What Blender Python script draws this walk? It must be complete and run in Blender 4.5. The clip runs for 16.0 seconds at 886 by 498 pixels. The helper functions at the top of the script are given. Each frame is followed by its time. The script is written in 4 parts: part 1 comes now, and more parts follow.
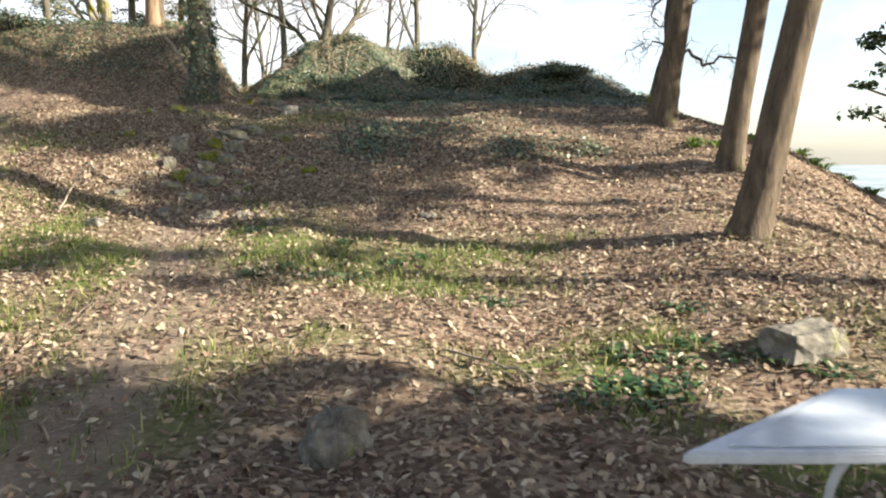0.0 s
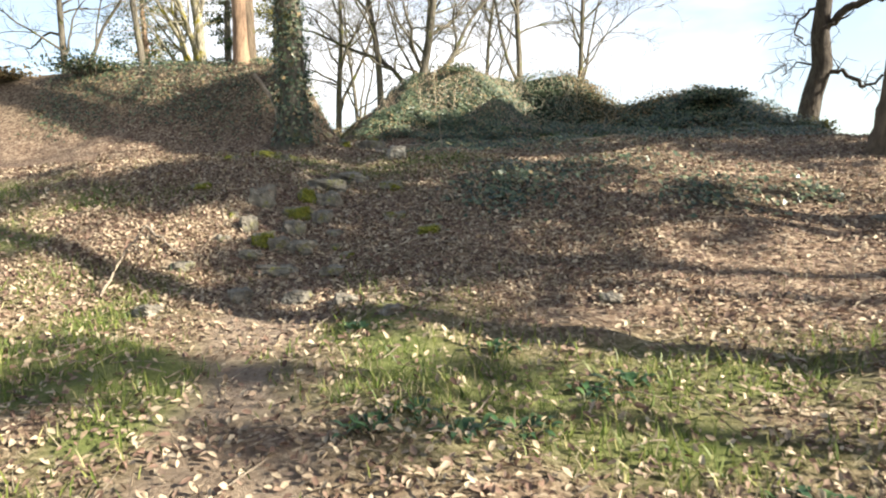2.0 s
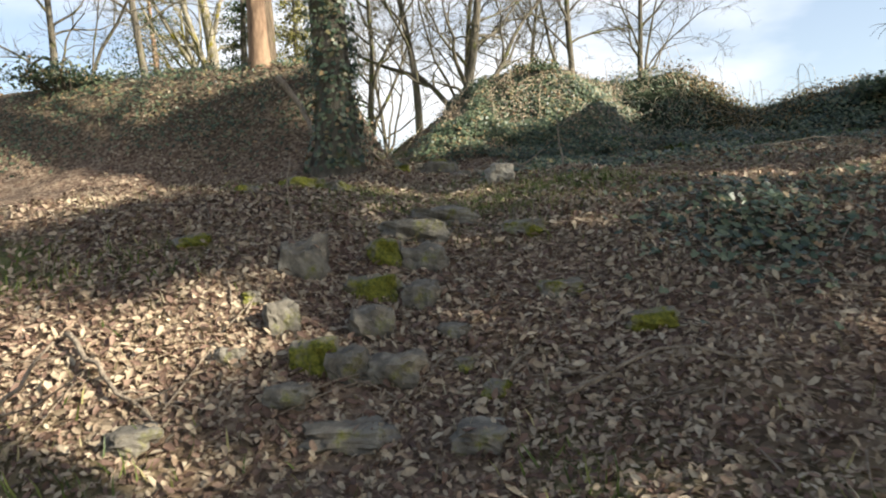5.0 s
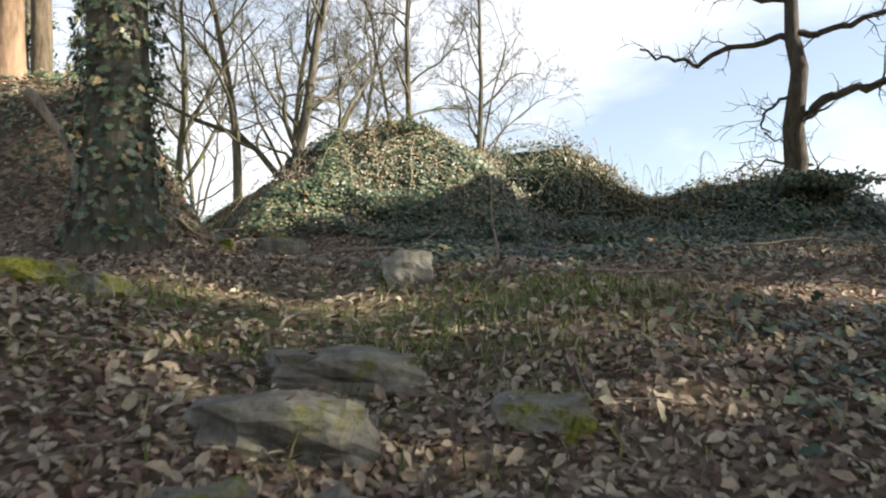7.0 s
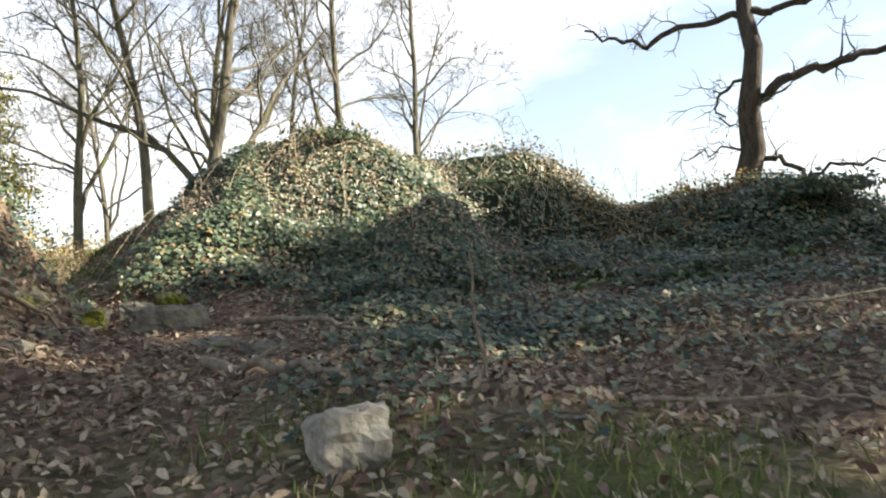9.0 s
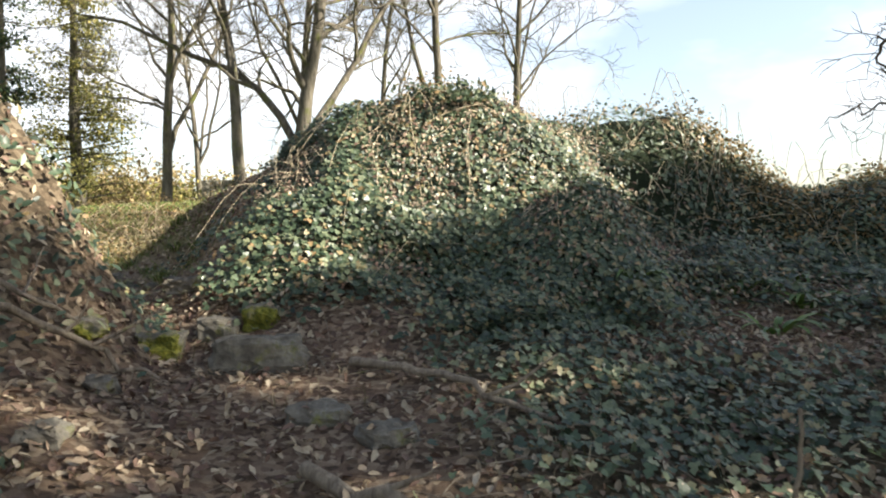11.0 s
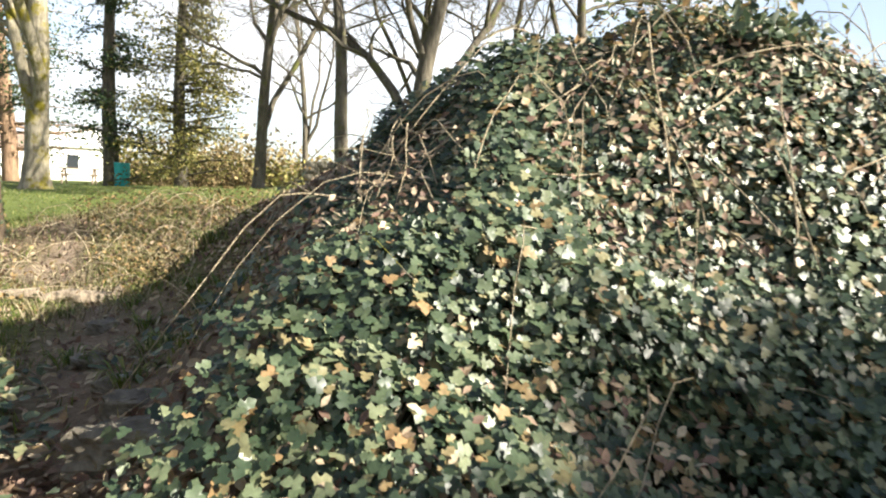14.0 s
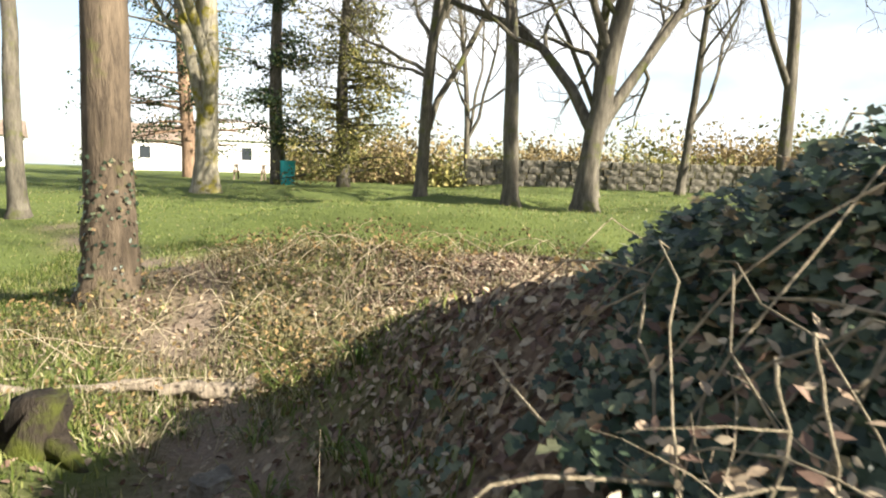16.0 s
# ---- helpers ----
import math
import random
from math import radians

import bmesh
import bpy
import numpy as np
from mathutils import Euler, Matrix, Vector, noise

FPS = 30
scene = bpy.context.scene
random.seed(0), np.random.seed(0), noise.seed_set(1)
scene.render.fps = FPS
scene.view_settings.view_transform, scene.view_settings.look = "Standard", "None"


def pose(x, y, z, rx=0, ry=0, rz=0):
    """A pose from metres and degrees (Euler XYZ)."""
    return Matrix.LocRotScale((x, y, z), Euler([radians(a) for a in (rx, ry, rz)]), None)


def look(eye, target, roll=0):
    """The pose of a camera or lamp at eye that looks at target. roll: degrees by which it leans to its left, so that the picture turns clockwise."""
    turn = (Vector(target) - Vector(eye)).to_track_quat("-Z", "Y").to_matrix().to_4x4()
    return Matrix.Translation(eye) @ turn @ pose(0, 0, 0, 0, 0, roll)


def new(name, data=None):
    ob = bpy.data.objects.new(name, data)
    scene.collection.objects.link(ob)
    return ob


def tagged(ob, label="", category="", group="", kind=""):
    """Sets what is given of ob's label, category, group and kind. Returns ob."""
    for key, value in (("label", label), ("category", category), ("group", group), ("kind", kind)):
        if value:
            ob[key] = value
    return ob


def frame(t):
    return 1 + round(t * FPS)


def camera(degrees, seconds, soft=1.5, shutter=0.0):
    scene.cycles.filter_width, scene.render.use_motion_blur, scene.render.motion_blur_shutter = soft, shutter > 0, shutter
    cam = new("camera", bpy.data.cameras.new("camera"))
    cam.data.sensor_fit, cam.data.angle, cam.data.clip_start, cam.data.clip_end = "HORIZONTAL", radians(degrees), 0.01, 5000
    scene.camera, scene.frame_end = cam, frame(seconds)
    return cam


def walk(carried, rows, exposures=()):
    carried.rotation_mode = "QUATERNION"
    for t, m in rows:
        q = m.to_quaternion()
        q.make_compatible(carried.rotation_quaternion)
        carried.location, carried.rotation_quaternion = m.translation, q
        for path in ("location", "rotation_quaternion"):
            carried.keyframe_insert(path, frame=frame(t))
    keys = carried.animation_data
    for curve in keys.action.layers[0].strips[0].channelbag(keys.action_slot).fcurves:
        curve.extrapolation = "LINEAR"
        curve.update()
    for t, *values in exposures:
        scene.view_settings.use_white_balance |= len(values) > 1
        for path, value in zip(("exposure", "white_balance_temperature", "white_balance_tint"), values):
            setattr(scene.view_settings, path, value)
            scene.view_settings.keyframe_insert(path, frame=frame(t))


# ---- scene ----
cam = camera(62.8, 16.0, 2.0, 0.2)
METRES, EYE, TILT, LEAN, TURN = 21.0, 1.35, -7.5, 0.0, 0.0
ROWS = [
    (0.0, 0.0, 0.0, 0.0, 0.0, 0.0, -0.0),
    (0.5, -0.0071, 0.0342, 0.0058, 2.5, 0.9, -0.28),
    (1.0, -0.0156, 0.0703, 0.0104, 5.16, 2.55, -0.42),
    (1.5, -0.0278, 0.104, 0.0166, 6.14, 3.07, -0.03),
    (2.0, -0.0427, 0.1407, 0.0251, 7.01, 3.19, 0.46),
    (2.5, -0.0565, 0.1722, 0.0307, 8.11, 5.54, 0.04),
    (3.0, -0.0702, 0.2081, 0.0377, 9.84, 6.94, 0.1),
    (5.5, -0.1395, 0.3763, 0.0665, 7.47, 5.52, 3.8),
    (6.0, -0.1535, 0.4197, 0.0734, 2.09, 7.41, 4.1),
    (6.5, -0.1642, 0.4621, 0.0827, -2.48, 10.24, 3.17),
    (7.0, -0.1656, 0.4967, 0.0987, -6.35, 11.18, 1.88),
    (7.5, -0.1601, 0.5243, 0.113, -8.95, 10.12, 3.07),
    (8.0, -0.1571, 0.5478, 0.1247, -11.54, 9.05, 4.57),
    (8.5, -0.1569, 0.564, 0.1346, -12.45, 9.25, 5.38),
    (9.0, -0.1582, 0.5815, 0.1463, -10.85, 9.54, 5.23),
    (11.5, -0.174, 0.68, 0.194, -4.11, 4.12, 1.14),
    (12.0, -0.1766, 0.7089, 0.2, -3.19, 4.24, 0.98),
    (12.5, -0.1776, 0.7332, 0.2054, -2.06, 4.04, 0.68),
    (13.0, -0.1814, 0.7665, 0.2106, -1.79, 3.84, -0.43),
    (13.5, -0.1843, 0.7978, 0.2174, -0.41, 3.45, -1.29),
    (14.0, -0.1884, 0.8298, 0.2248, 3.06, 3.63, -2.56),
    (14.5, -0.1956, 0.8573, 0.2323, 6.82, 3.55, -4.54),
    (15.0, -0.2034, 0.8818, 0.2406, 11.69, 3.27, -4.98),
    (15.5, -0.2085, 0.8956, 0.2531, 14.87, 0.75, -2.60),
    (16.0, -0.2196, 0.9137, 0.2637, 15.27, 1.58, -3.97),
]
walk(cam, [(t, pose(0, 0, EYE, TILT, LEAN, TURN) @ pose(METRES * x, METRES * y, METRES * z, 90 + pitch, roll, yaw)) for t, x, y, z, yaw, pitch, roll in ROWS], [(0.0, 1.95), (1.0, 2.05), (1.5, 2.05), (3.0, 1.95), (5.5, 1.68), (9.0, 2.05), (11.5, 1.95), (12.5, 1.9), (14.0, 2.0), (15.0, 2.1), (16.0, 1.92)])

# ---- world, sun ----
SUN_AZ, SUN_EL = -14.0, 27.0          # degrees: azimuth from +x towards +y, height
sun_way = Vector((math.cos(radians(SUN_AZ)) * math.cos(radians(SUN_EL)),
                  math.sin(radians(SUN_AZ)) * math.cos(radians(SUN_EL)), math.sin(radians(SUN_EL))))
world = bpy.data.worlds.new("world")
scene.world = world
world.use_nodes = True
wn, wl = world.node_tree.nodes, world.node_tree.links
wn.clear()
sky = wn.new("ShaderNodeTexSky")
sky.sky_type, sky.sun_disc = "NISHITA", False
sky.sun_elevation, sky.sun_rotation = radians(SUN_EL), radians(90 - SUN_AZ)
sky_tint = wn.new("ShaderNodeMix")
sky_tint.data_type = "RGBA"
cloud = wn.new("ShaderNodeTexNoise")
cloud.inputs["Scale"].default_value, cloud.inputs["Detail"].default_value = 2.2, 6
coord = wn.new("ShaderNodeTexCoord")
stretch = wn.new("ShaderNodeMapping")
stretch.inputs["Scale"].default_value = (1, 1, 2.6)
stretch.inputs["Location"].default_value = (0.25, 0.1, 0.3)
wl.new(coord.outputs["Generated"], stretch.inputs["Vector"])
wl.new(stretch.outputs["Vector"], cloud.inputs["Vector"])
ramp = wn.new("ShaderNodeValToRGB")
ramp.color_ramp.elements[0].position, ramp.color_ramp.elements[1].position = 0.42, 0.64
ramp.color_ramp.elements[0].color = (0.2, 0.2, 0.2, 1)
wl.new(cloud.outputs["Fac"], ramp.inputs["Fac"])
# cloud and haze thin out towards the zenith
apart = wn.new("ShaderNodeSeparateXYZ")
wl.new(coord.outputs["Generated"], apart.inputs["Vector"])
thin_out = wn.new("ShaderNodeMapRange")
thin_out.interpolation_type = "SMOOTHSTEP"
for key, value in (("From Min", 0.25), ("From Max", 0.75), ("To Min", 1.0), ("To Max", 0.12)):
    thin_out.inputs[key].default_value = value
wl.new(apart.outputs["Z"], thin_out.inputs["Value"])
cover_mul = wn.new("ShaderNodeMath")
cover_mul.operation = "MULTIPLY"
wl.new(ramp.outputs["Color"], cover_mul.inputs[0])
wl.new(thin_out.outputs["Result"], cover_mul.inputs[1])
wl.new(cover_mul.outputs["Value"], sky_tint.inputs["Factor"])
wl.new(sky.outputs["Color"], sky_tint.inputs["A"])
sky_tint.inputs["B"].default_value = (6.9, 7.0, 7.2, 1)
back = wn.new("ShaderNodeBackground")
back.inputs["Strength"].default_value = 0.06
wl.new(sky_tint.outputs["Result"], back.inputs["Color"])
wl.new(back.outputs["Background"], wn.new("ShaderNodeOutputWorld").inputs["Surface"])
sun = new("sun", bpy.data.lights.new("sun", "SUN"))
sun.data.energy, sun.data.angle, sun.data.color = 5.0, radians(0.6), (1.0, 0.93, 0.80)
sun.matrix_world = look(tuple(sun_way * 40), (0, 0, 0))


# ---- materials ----
def material(name, rough=0.8, spec=0.3):
    m = bpy.data.materials.new(name)
    m.use_nodes = True
    n = m.node_tree.nodes
    b = n["Principled BSDF"]
    b.inputs["Roughness"].default_value = rough
    b.inputs["Specular IOR Level"].default_value = spec
    return m, n, m.node_tree.links, b


def ramp_node(n, stops):
    r = n.new("ShaderNodeValToRGB")
    e = r.color_ramp.elements
    while len(e) < len(stops):
        e.new(0.5)
    for el, (p, c) in zip(e, stops):
        el.position, el.color = p, (*c, 1)
    return r


def mix_node(n, l, fac, a, b, mode="MIX"):
    m = n.new("ShaderNodeMix")
    m.data_type, m.blend_type = "RGBA", mode
    for sock, v in ((m.inputs["Factor"], fac), (m.inputs["A"], a), (m.inputs["B"], b)):
        if isinstance(v, (int, float)):
            sock.default_value = v
        elif isinstance(v, tuple):
            sock.default_value = (*v, 1)
        else:
            l.new(v, sock)
    return m.outputs["Result"]


def noise_node(n, l, scale, detail=4, rough=0.6, space="Object", squash=None):
    t = n.new("ShaderNodeTexNoise")
    t.inputs["Scale"].default_value, t.inputs["Detail"].default_value, t.inputs["Roughness"].default_value = scale, detail, rough
    c = n.new("ShaderNodeTexCoord")
    if squash:
        mp = n.new("ShaderNodeMapping")
        mp.inputs["Scale"].default_value = squash
        l.new(c.outputs[space], mp.inputs["Vector"])
        l.new(mp.outputs["Vector"], t.inputs["Vector"])
    else:
        l.new(c.outputs[space], t.inputs["Vector"])
    return t


def bump_node(n, l, b, height, strength, distance):
    k = n.new("ShaderNodeBump")
    k.inputs["Strength"].default_value, k.inputs["Distance"].default_value = strength, distance
    l.new(height, k.inputs["Height"])
    l.new(k.outputs["Normal"], b.inputs["Normal"])


def leaf_material(name, stops, rough=0.6, spec=0.3, through_light=0.25):
    """Leaf with a colour of its own per leaf, and some light through it."""
    m, n, l, b = material(name, rough, spec)
    geo = n.new("ShaderNodeNewGeometry")
    r = ramp_node(n, stops)
    l.new(geo.outputs["Random Per Island"], r.inputs["Fac"])
    t = noise_node(n, l, 60, 3)
    dark = ramp_node(n, [(0.3, (0.72, 0.72, 0.72)), (0.7, (1.1, 1.1, 1.1))])
    l.new(t.outputs["Fac"], dark.inputs["Fac"])
    col = mix_node(n, l, 1.0, r.outputs["Color"], dark.outputs["Color"], "MULTIPLY")
    l.new(col, b.inputs["Base Color"])
    tr = n.new("ShaderNodeBsdfTranslucent")
    l.new(col, tr.inputs["Color"])
    mx = n.new("ShaderNodeMixShader")
    mx.inputs["Fac"].default_value = through_light
    l.new(b.outputs["BSDF"], mx.inputs[1])
    l.new(tr.outputs["BSDF"], mx.inputs[2])
    l.new(mx.outputs["Shader"], n["Material Output"].inputs["Surface"])
    return m


def bark_material(name, dark, light, moss=None, moss_amount=0.5, scale=9):
    m, n, l, b = material(name, 0.9, 0.15)
    t = noise_node(n, l, scale, 8, 0.7, squash=(1, 1, 0.22))
    r = ramp_node(n, [(0.3, dark), (0.68, light)])
    l.new(t.outputs["Fac"], r.inputs["Fac"])
    col = r.outputs["Color"]
    if moss:
        t2 = noise_node(n, l, 2.2, 5, 0.65)
        r2 = ramp_node(n, [(moss_amount, (0, 0, 0)), (moss_amount + 0.12, (1, 1, 1))])
        l.new(t2.outputs["Fac"], r2.inputs["Fac"])
        col = mix_node(n, l, r2.outputs["Color"], col, moss)
    l.new(col, b.inputs["Base Color"])
    bump_node(n, l, b, t.outputs["Fac"], 1.0, 0.06)
    return m


def stone_material(name, moss_amount, tone=1.0):
    m, n, l, b = material(name, 0.92, 0.2)
    t = noise_node(n, l, 7, 9, 0.7)
    r = ramp_node(n, [(p, tuple(tone * v for v in c)) for p, c in ((0.3, (0.07, 0.062, 0.05)), (0.5, (0.19, 0.17, 0.135)), (0.7, (0.36, 0.33, 0.26)))])
    l.new(t.outputs["Fac"], r.inputs["Fac"])
    t2 = noise_node(n, l, 3.1, 6, 0.7)
    r2 = ramp_node(n, [(moss_amount, (0, 0, 0)), (moss_amount + 0.1, (1, 1, 1))])
    l.new(t2.outputs["Fac"], r2.inputs["Fac"])
    t3 = noise_node(n, l, 45, 4)
    r3 = ramp_node(n, [(0.3, (0.05, 0.06, 0.012)), (0.7, (0.21, 0.20, 0.03))])
    l.new(t3.outputs["Fac"], r3.inputs["Fac"])
    l.new(mix_node(n, l, r2.outputs["Color"], r.outputs["Color"], r3.outputs["Color"]), b.inputs["Base Color"])
    bump_node(n, l, b, t.outputs["Fac"], 0.8, 0.04)
    return m


def ground_material():
    """Soil, leaf litter, grass and ivy, and painted haze far off, mixed by the masks that the terrain carries."""
    m, n, l, b = material("ground_soil", 0.95, 0.15)
    at = n.new("ShaderNodeAttribute")
    at.attribute_name = "cover"
    sep = n.new("ShaderNodeSeparateColor")
    l.new(at.outputs["Color"], sep.inputs["Color"])
    big = noise_node(n, l, 1.3, 5, 0.6)
    fine = noise_node(n, l, 28, 6, 0.75)
    soil = ramp_node(n, [(0.3, (0.05, 0.036, 0.026)), (0.55, (0.13, 0.095, 0.07)), (0.75, (0.24, 0.19, 0.14))])
    l.new(fine.outputs["Fac"], soil.inputs["Fac"])
    path = ramp_node(n, [(0.3, (0.16, 0.115, 0.08)), (0.7, (0.34, 0.265, 0.195))])
    l.new(fine.outputs["Fac"], path.inputs["Fac"])
    vor = n.new("ShaderNodeTexVoronoi")
    vor.inputs["Scale"].default_value = 26
    tc = n.new("ShaderNodeTexCoord")
    l.new(tc.outputs["Object"], vor.inputs["Vector"])
    sepv = n.new("ShaderNodeSeparateColor")
    l.new(vor.outputs["Color"], sepv.inputs["Color"])
    litter = ramp_node(n, [(0.0, (0.08, 0.05, 0.033)), (0.4, (0.21, 0.135, 0.09)), (0.75, (0.36, 0.26, 0.175)), (1.0, (0.5, 0.39, 0.27))])
    l.new(sepv.outputs["Red"], litter.inputs["Fac"])
    litter2 = mix_node(n, l, 0.35, litter.outputs["Color"], soil.outputs["Color"])
    grass = ramp_node(n, [(0.3, (0.028, 0.048, 0.012)), (0.55, (0.085, 0.12, 0.025)), (0.75, (0.19, 0.20, 0.06))])
    l.new(fine.outputs["Fac"], grass.inputs["Fac"])
    lawn = mix_node(n, l, big.outputs["Fac"], grass.outputs["Color"], (0.16, 0.185, 0.055))
    c1 = mix_node(n, l, sep.outputs["Red"], litter2, path.outputs["Color"])
    c2 = mix_node(n, l, sep.outputs["Green"], c1, lawn)
    # one flat near-black green wherever the ivy mask covers
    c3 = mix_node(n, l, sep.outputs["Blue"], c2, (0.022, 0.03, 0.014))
    # distance haze painted into the far ground: pale blue-grey instead of its own colours
    haze_fields = ramp_node(n, [(0.35, (0.16, 0.20, 0.22)), (0.6, (0.30, 0.34, 0.36))])
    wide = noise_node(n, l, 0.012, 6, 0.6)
    l.new(wide.outputs["Fac"], haze_fields.inputs["Fac"])
    c3 = mix_node(n, l, at.outputs["Alpha"], c3, haze_fields.outputs["Color"])
    l.new(c3, b.inputs["Base Color"])
    bump_node(n, l, b, fine.outputs["Fac"], 0.9, 0.05)
    return m


GROUND = ground_material()
BARK = bark_material("brown_bark", (0.035, 0.027, 0.02), (0.17, 0.128, 0.086), (0.11, 0.11, 0.035), 0.58)
BARK_PALE = bark_material("pale_mossy_bark", (0.10, 0.088, 0.06), (0.36, 0.32, 0.24), (0.17, 0.145, 0.02), 0.5)
BARK_DARK = bark_material("dark_bark", (0.02, 0.016, 0.013), (0.09, 0.075, 0.06))
BARK_GREY = bark_material("grey_brown_bark", (0.035, 0.03, 0.024), (0.165, 0.145, 0.11), (0.09, 0.095, 0.03), 0.54)
BARK_STUMP = bark_material("rotten_mossy_wood", (0.012, 0.010, 0.008), (0.055, 0.043, 0.032), (0.075, 0.085, 0.015), 0.48, scale=14)
BARK_PINE = bark_material("pine_bark", (0.07, 0.045, 0.032), (0.33, 0.22, 0.14), scale=6)
DEAD_WOOD = bark_material("dead_wood", (0.13, 0.10, 0.075), (0.42, 0.35, 0.26), (0.16, 0.17, 0.04), 0.62, scale=20)
STONE = stone_material("grey_stone", 0.58, 0.8)
STONE_PALE = stone_material("pale_stone", 0.66, 1.45)
STONE_MOSS = stone_material("mossy_stone", 0.44)
DEAD_LEAF = leaf_material("dead_leaf", [(0, (0.08, 0.048, 0.033)), (0.3, (0.20, 0.125, 0.09)), (0.6, (0.34, 0.26, 0.175)), (0.85, (0.41, 0.33, 0.225)), (1, (0.49, 0.41, 0.29))], 0.65, 0.3, 0.2)
IVY_LEAF = leaf_material("ivy_leaf", [(0, (0.022, 0.038, 0.020)), (0.35, (0.055, 0.085, 0.045)), (0.65, (0.115, 0.15, 0.08)), (0.85, (0.20, 0.225, 0.125)), (0.93, (0.25, 0.21, 0.10)), (1, (0.33, 0.21, 0.10))], 0.42, 0.5, 0.3)
BRAMBLE_LEAF = leaf_material("bramble_leaf", [(0, (0.05, 0.045, 0.02)), (0.4, (0.11, 0.085, 0.03)), (0.7, (0.24, 0.16, 0.07)), (1, (0.42, 0.28, 0.13))], 0.6, 0.3, 0.3)
GRASS_BLADE = leaf_material("grass_blade", [(0, (0.055, 0.085, 0.018)), (0.5, (0.135, 0.18, 0.036)), (0.85, (0.26, 0.27, 0.08)), (1, (0.44, 0.38, 0.19))], 0.5, 0.35, 0.4)
DRY_GRASS = leaf_material("dry_grass", [(0, (0.10, 0.09, 0.04)), (0.5, (0.24, 0.20, 0.115)), (1, (0.46, 0.40, 0.27))], 0.7, 0.2, 0.3)
NEEDLE = leaf_material("conifer_needles", [(0, (0.018, 0.035, 0.018)), (0.6, (0.045, 0.075, 0.03)), (1, (0.12, 0.14, 0.045))], 0.6, 0.3, 0.15)
NEEDLE_GOLD = leaf_material("yellow_green_needles", [(0, (0.08, 0.085, 0.025)), (0.6, (0.19, 0.18, 0.05)), (1, (0.36, 0.30, 0.10))], 0.6, 0.3, 0.15)
HEDGE_LEAF = leaf_material("hedge_leaf", [(0, (0.10, 0.075, 0.04)), (0.6, (0.24, 0.18, 0.08)), (1, (0.40, 0.30, 0.15))], 0.7, 0.2, 0.2)


# ---- mesh helpers ----
def mesh_object(name, verts, faces, mat, parent=None, smooth=True, label="", **tags):
    me = bpy.data.meshes.new(name)
    verts = np.asarray(verts, dtype=np.float32).reshape(-1, 3)
    if isinstance(faces, np.ndarray):
        k = faces.shape[1]
        me.vertices.add(len(verts))
        me.vertices.foreach_set("co", verts.ravel())
        me.loops.add(faces.size)
        me.loops.foreach_set("vertex_index", faces.astype(np.int32).ravel())
        me.polygons.add(len(faces))
        me.polygons.foreach_set("loop_start", np.arange(0, faces.size, k, dtype=np.int32))
        me.update(calc_edges=True)
    else:
        me.from_pydata(verts.tolist(), [], faces)
    if smooth:
        me.polygons.foreach_set("use_smooth", np.ones(len(me.polygons), dtype=bool))
    me.materials.append(mat)
    ob = new(name, me)
    if parent:
        ob.parent = parent
    return tagged(ob, label, **tags)


def part(name, bm, mat, parent, label=""):
    me = bpy.data.meshes.new(name)
    bm.to_mesh(me)
    bm.free()
    me.materials.append(mat)
    ob = new(name, me)
    ob.parent = parent
    return tagged(ob, label)


def thing(name, x, y, z, label, category, group="", kind="", rz=0):
    e = new(name)
    e.matrix_world = pose(x, y, z, 0, 0, rz)
    return tagged(e, label, category, group, kind)


# ---- terrain ----
rng = np.random.default_rng(7)
LATTICE = rng.random((256, 256))


def vnoise(x, y, scale, seed=0):
    """Smooth value noise, -1 to 1."""
    x, y = np.asarray(x) / scale + 37.3 * seed + 500, np.asarray(y) / scale + 91.7 * seed + 500
    i, j = np.floor(x).astype(int), np.floor(y).astype(int)
    u, v = x - i, y - j
    u, v = u * u * (3 - 2 * u), v * v * (3 - 2 * v)
    g = lambda a, b: LATTICE[a % 256, b % 256]
    return 2 * ((g(i, j) * (1 - u) + g(i + 1, j) * u) * (1 - v) + (g(i, j + 1) * (1 - u) + g(i + 1, j + 1) * u) * v) - 1


def step(a, b, v):
    s = np.clip((v - a) / (b - a), 0, 1)
    return s * s * (3 - 2 * s)


def bell(x, y, cx, cy, rx, ry, turn=0.0, power=1.0):
    c, s = math.cos(radians(turn)), math.sin(radians(turn))
    dx, dy = x - cx, y - cy
    u, v = (dx * c + dy * s) / rx, (-dx * s + dy * c) / ry
    return np.exp(-((u * u + v * v) ** power))


PATH = [(-1.2, -6), (-1.7, 2), (-2.5, 6.6), (-3.3, 9.3), (-3.25, 11), (-3.3, 12.6), (-3.6, 14.5), (-4.0, 16.5), (-4.5, 18.8), (-5.0, 20.2), (-6.2, 22.3), (-7.8, 24.4), (-10, 27), (-14, 30)]


def path_distance(x, y):
    best = np.full(np.shape(x), 99.0)
    for (ax, ay), (bx, by) in zip(PATH, PATH[1:]):
        dx, dy = bx - ax, by - ay
        s = np.clip(((x - ax) * dx + (y - ay) * dy) / (dx * dx + dy * dy), 0, 1)
        best = np.minimum(best, np.hypot(x - ax - s * dx, y - ay - s * dy))
    return best


PROFILE_Y = [-40, -6, 4, 7, 8.5, 9.5, 11, 12.5, 13.5, 15, 17.5, 20, 24, 27, 31, 45, 70, 200]
PROFILE_Z = [-1.2, -0.35, -0.12, 0.1, 0.27, 0.45, 0.93, 1.5, 1.85, 2.1, 2.45, 2.72, 2.78, 3.1, 3.75, 4.1, 4.5, 4.5]


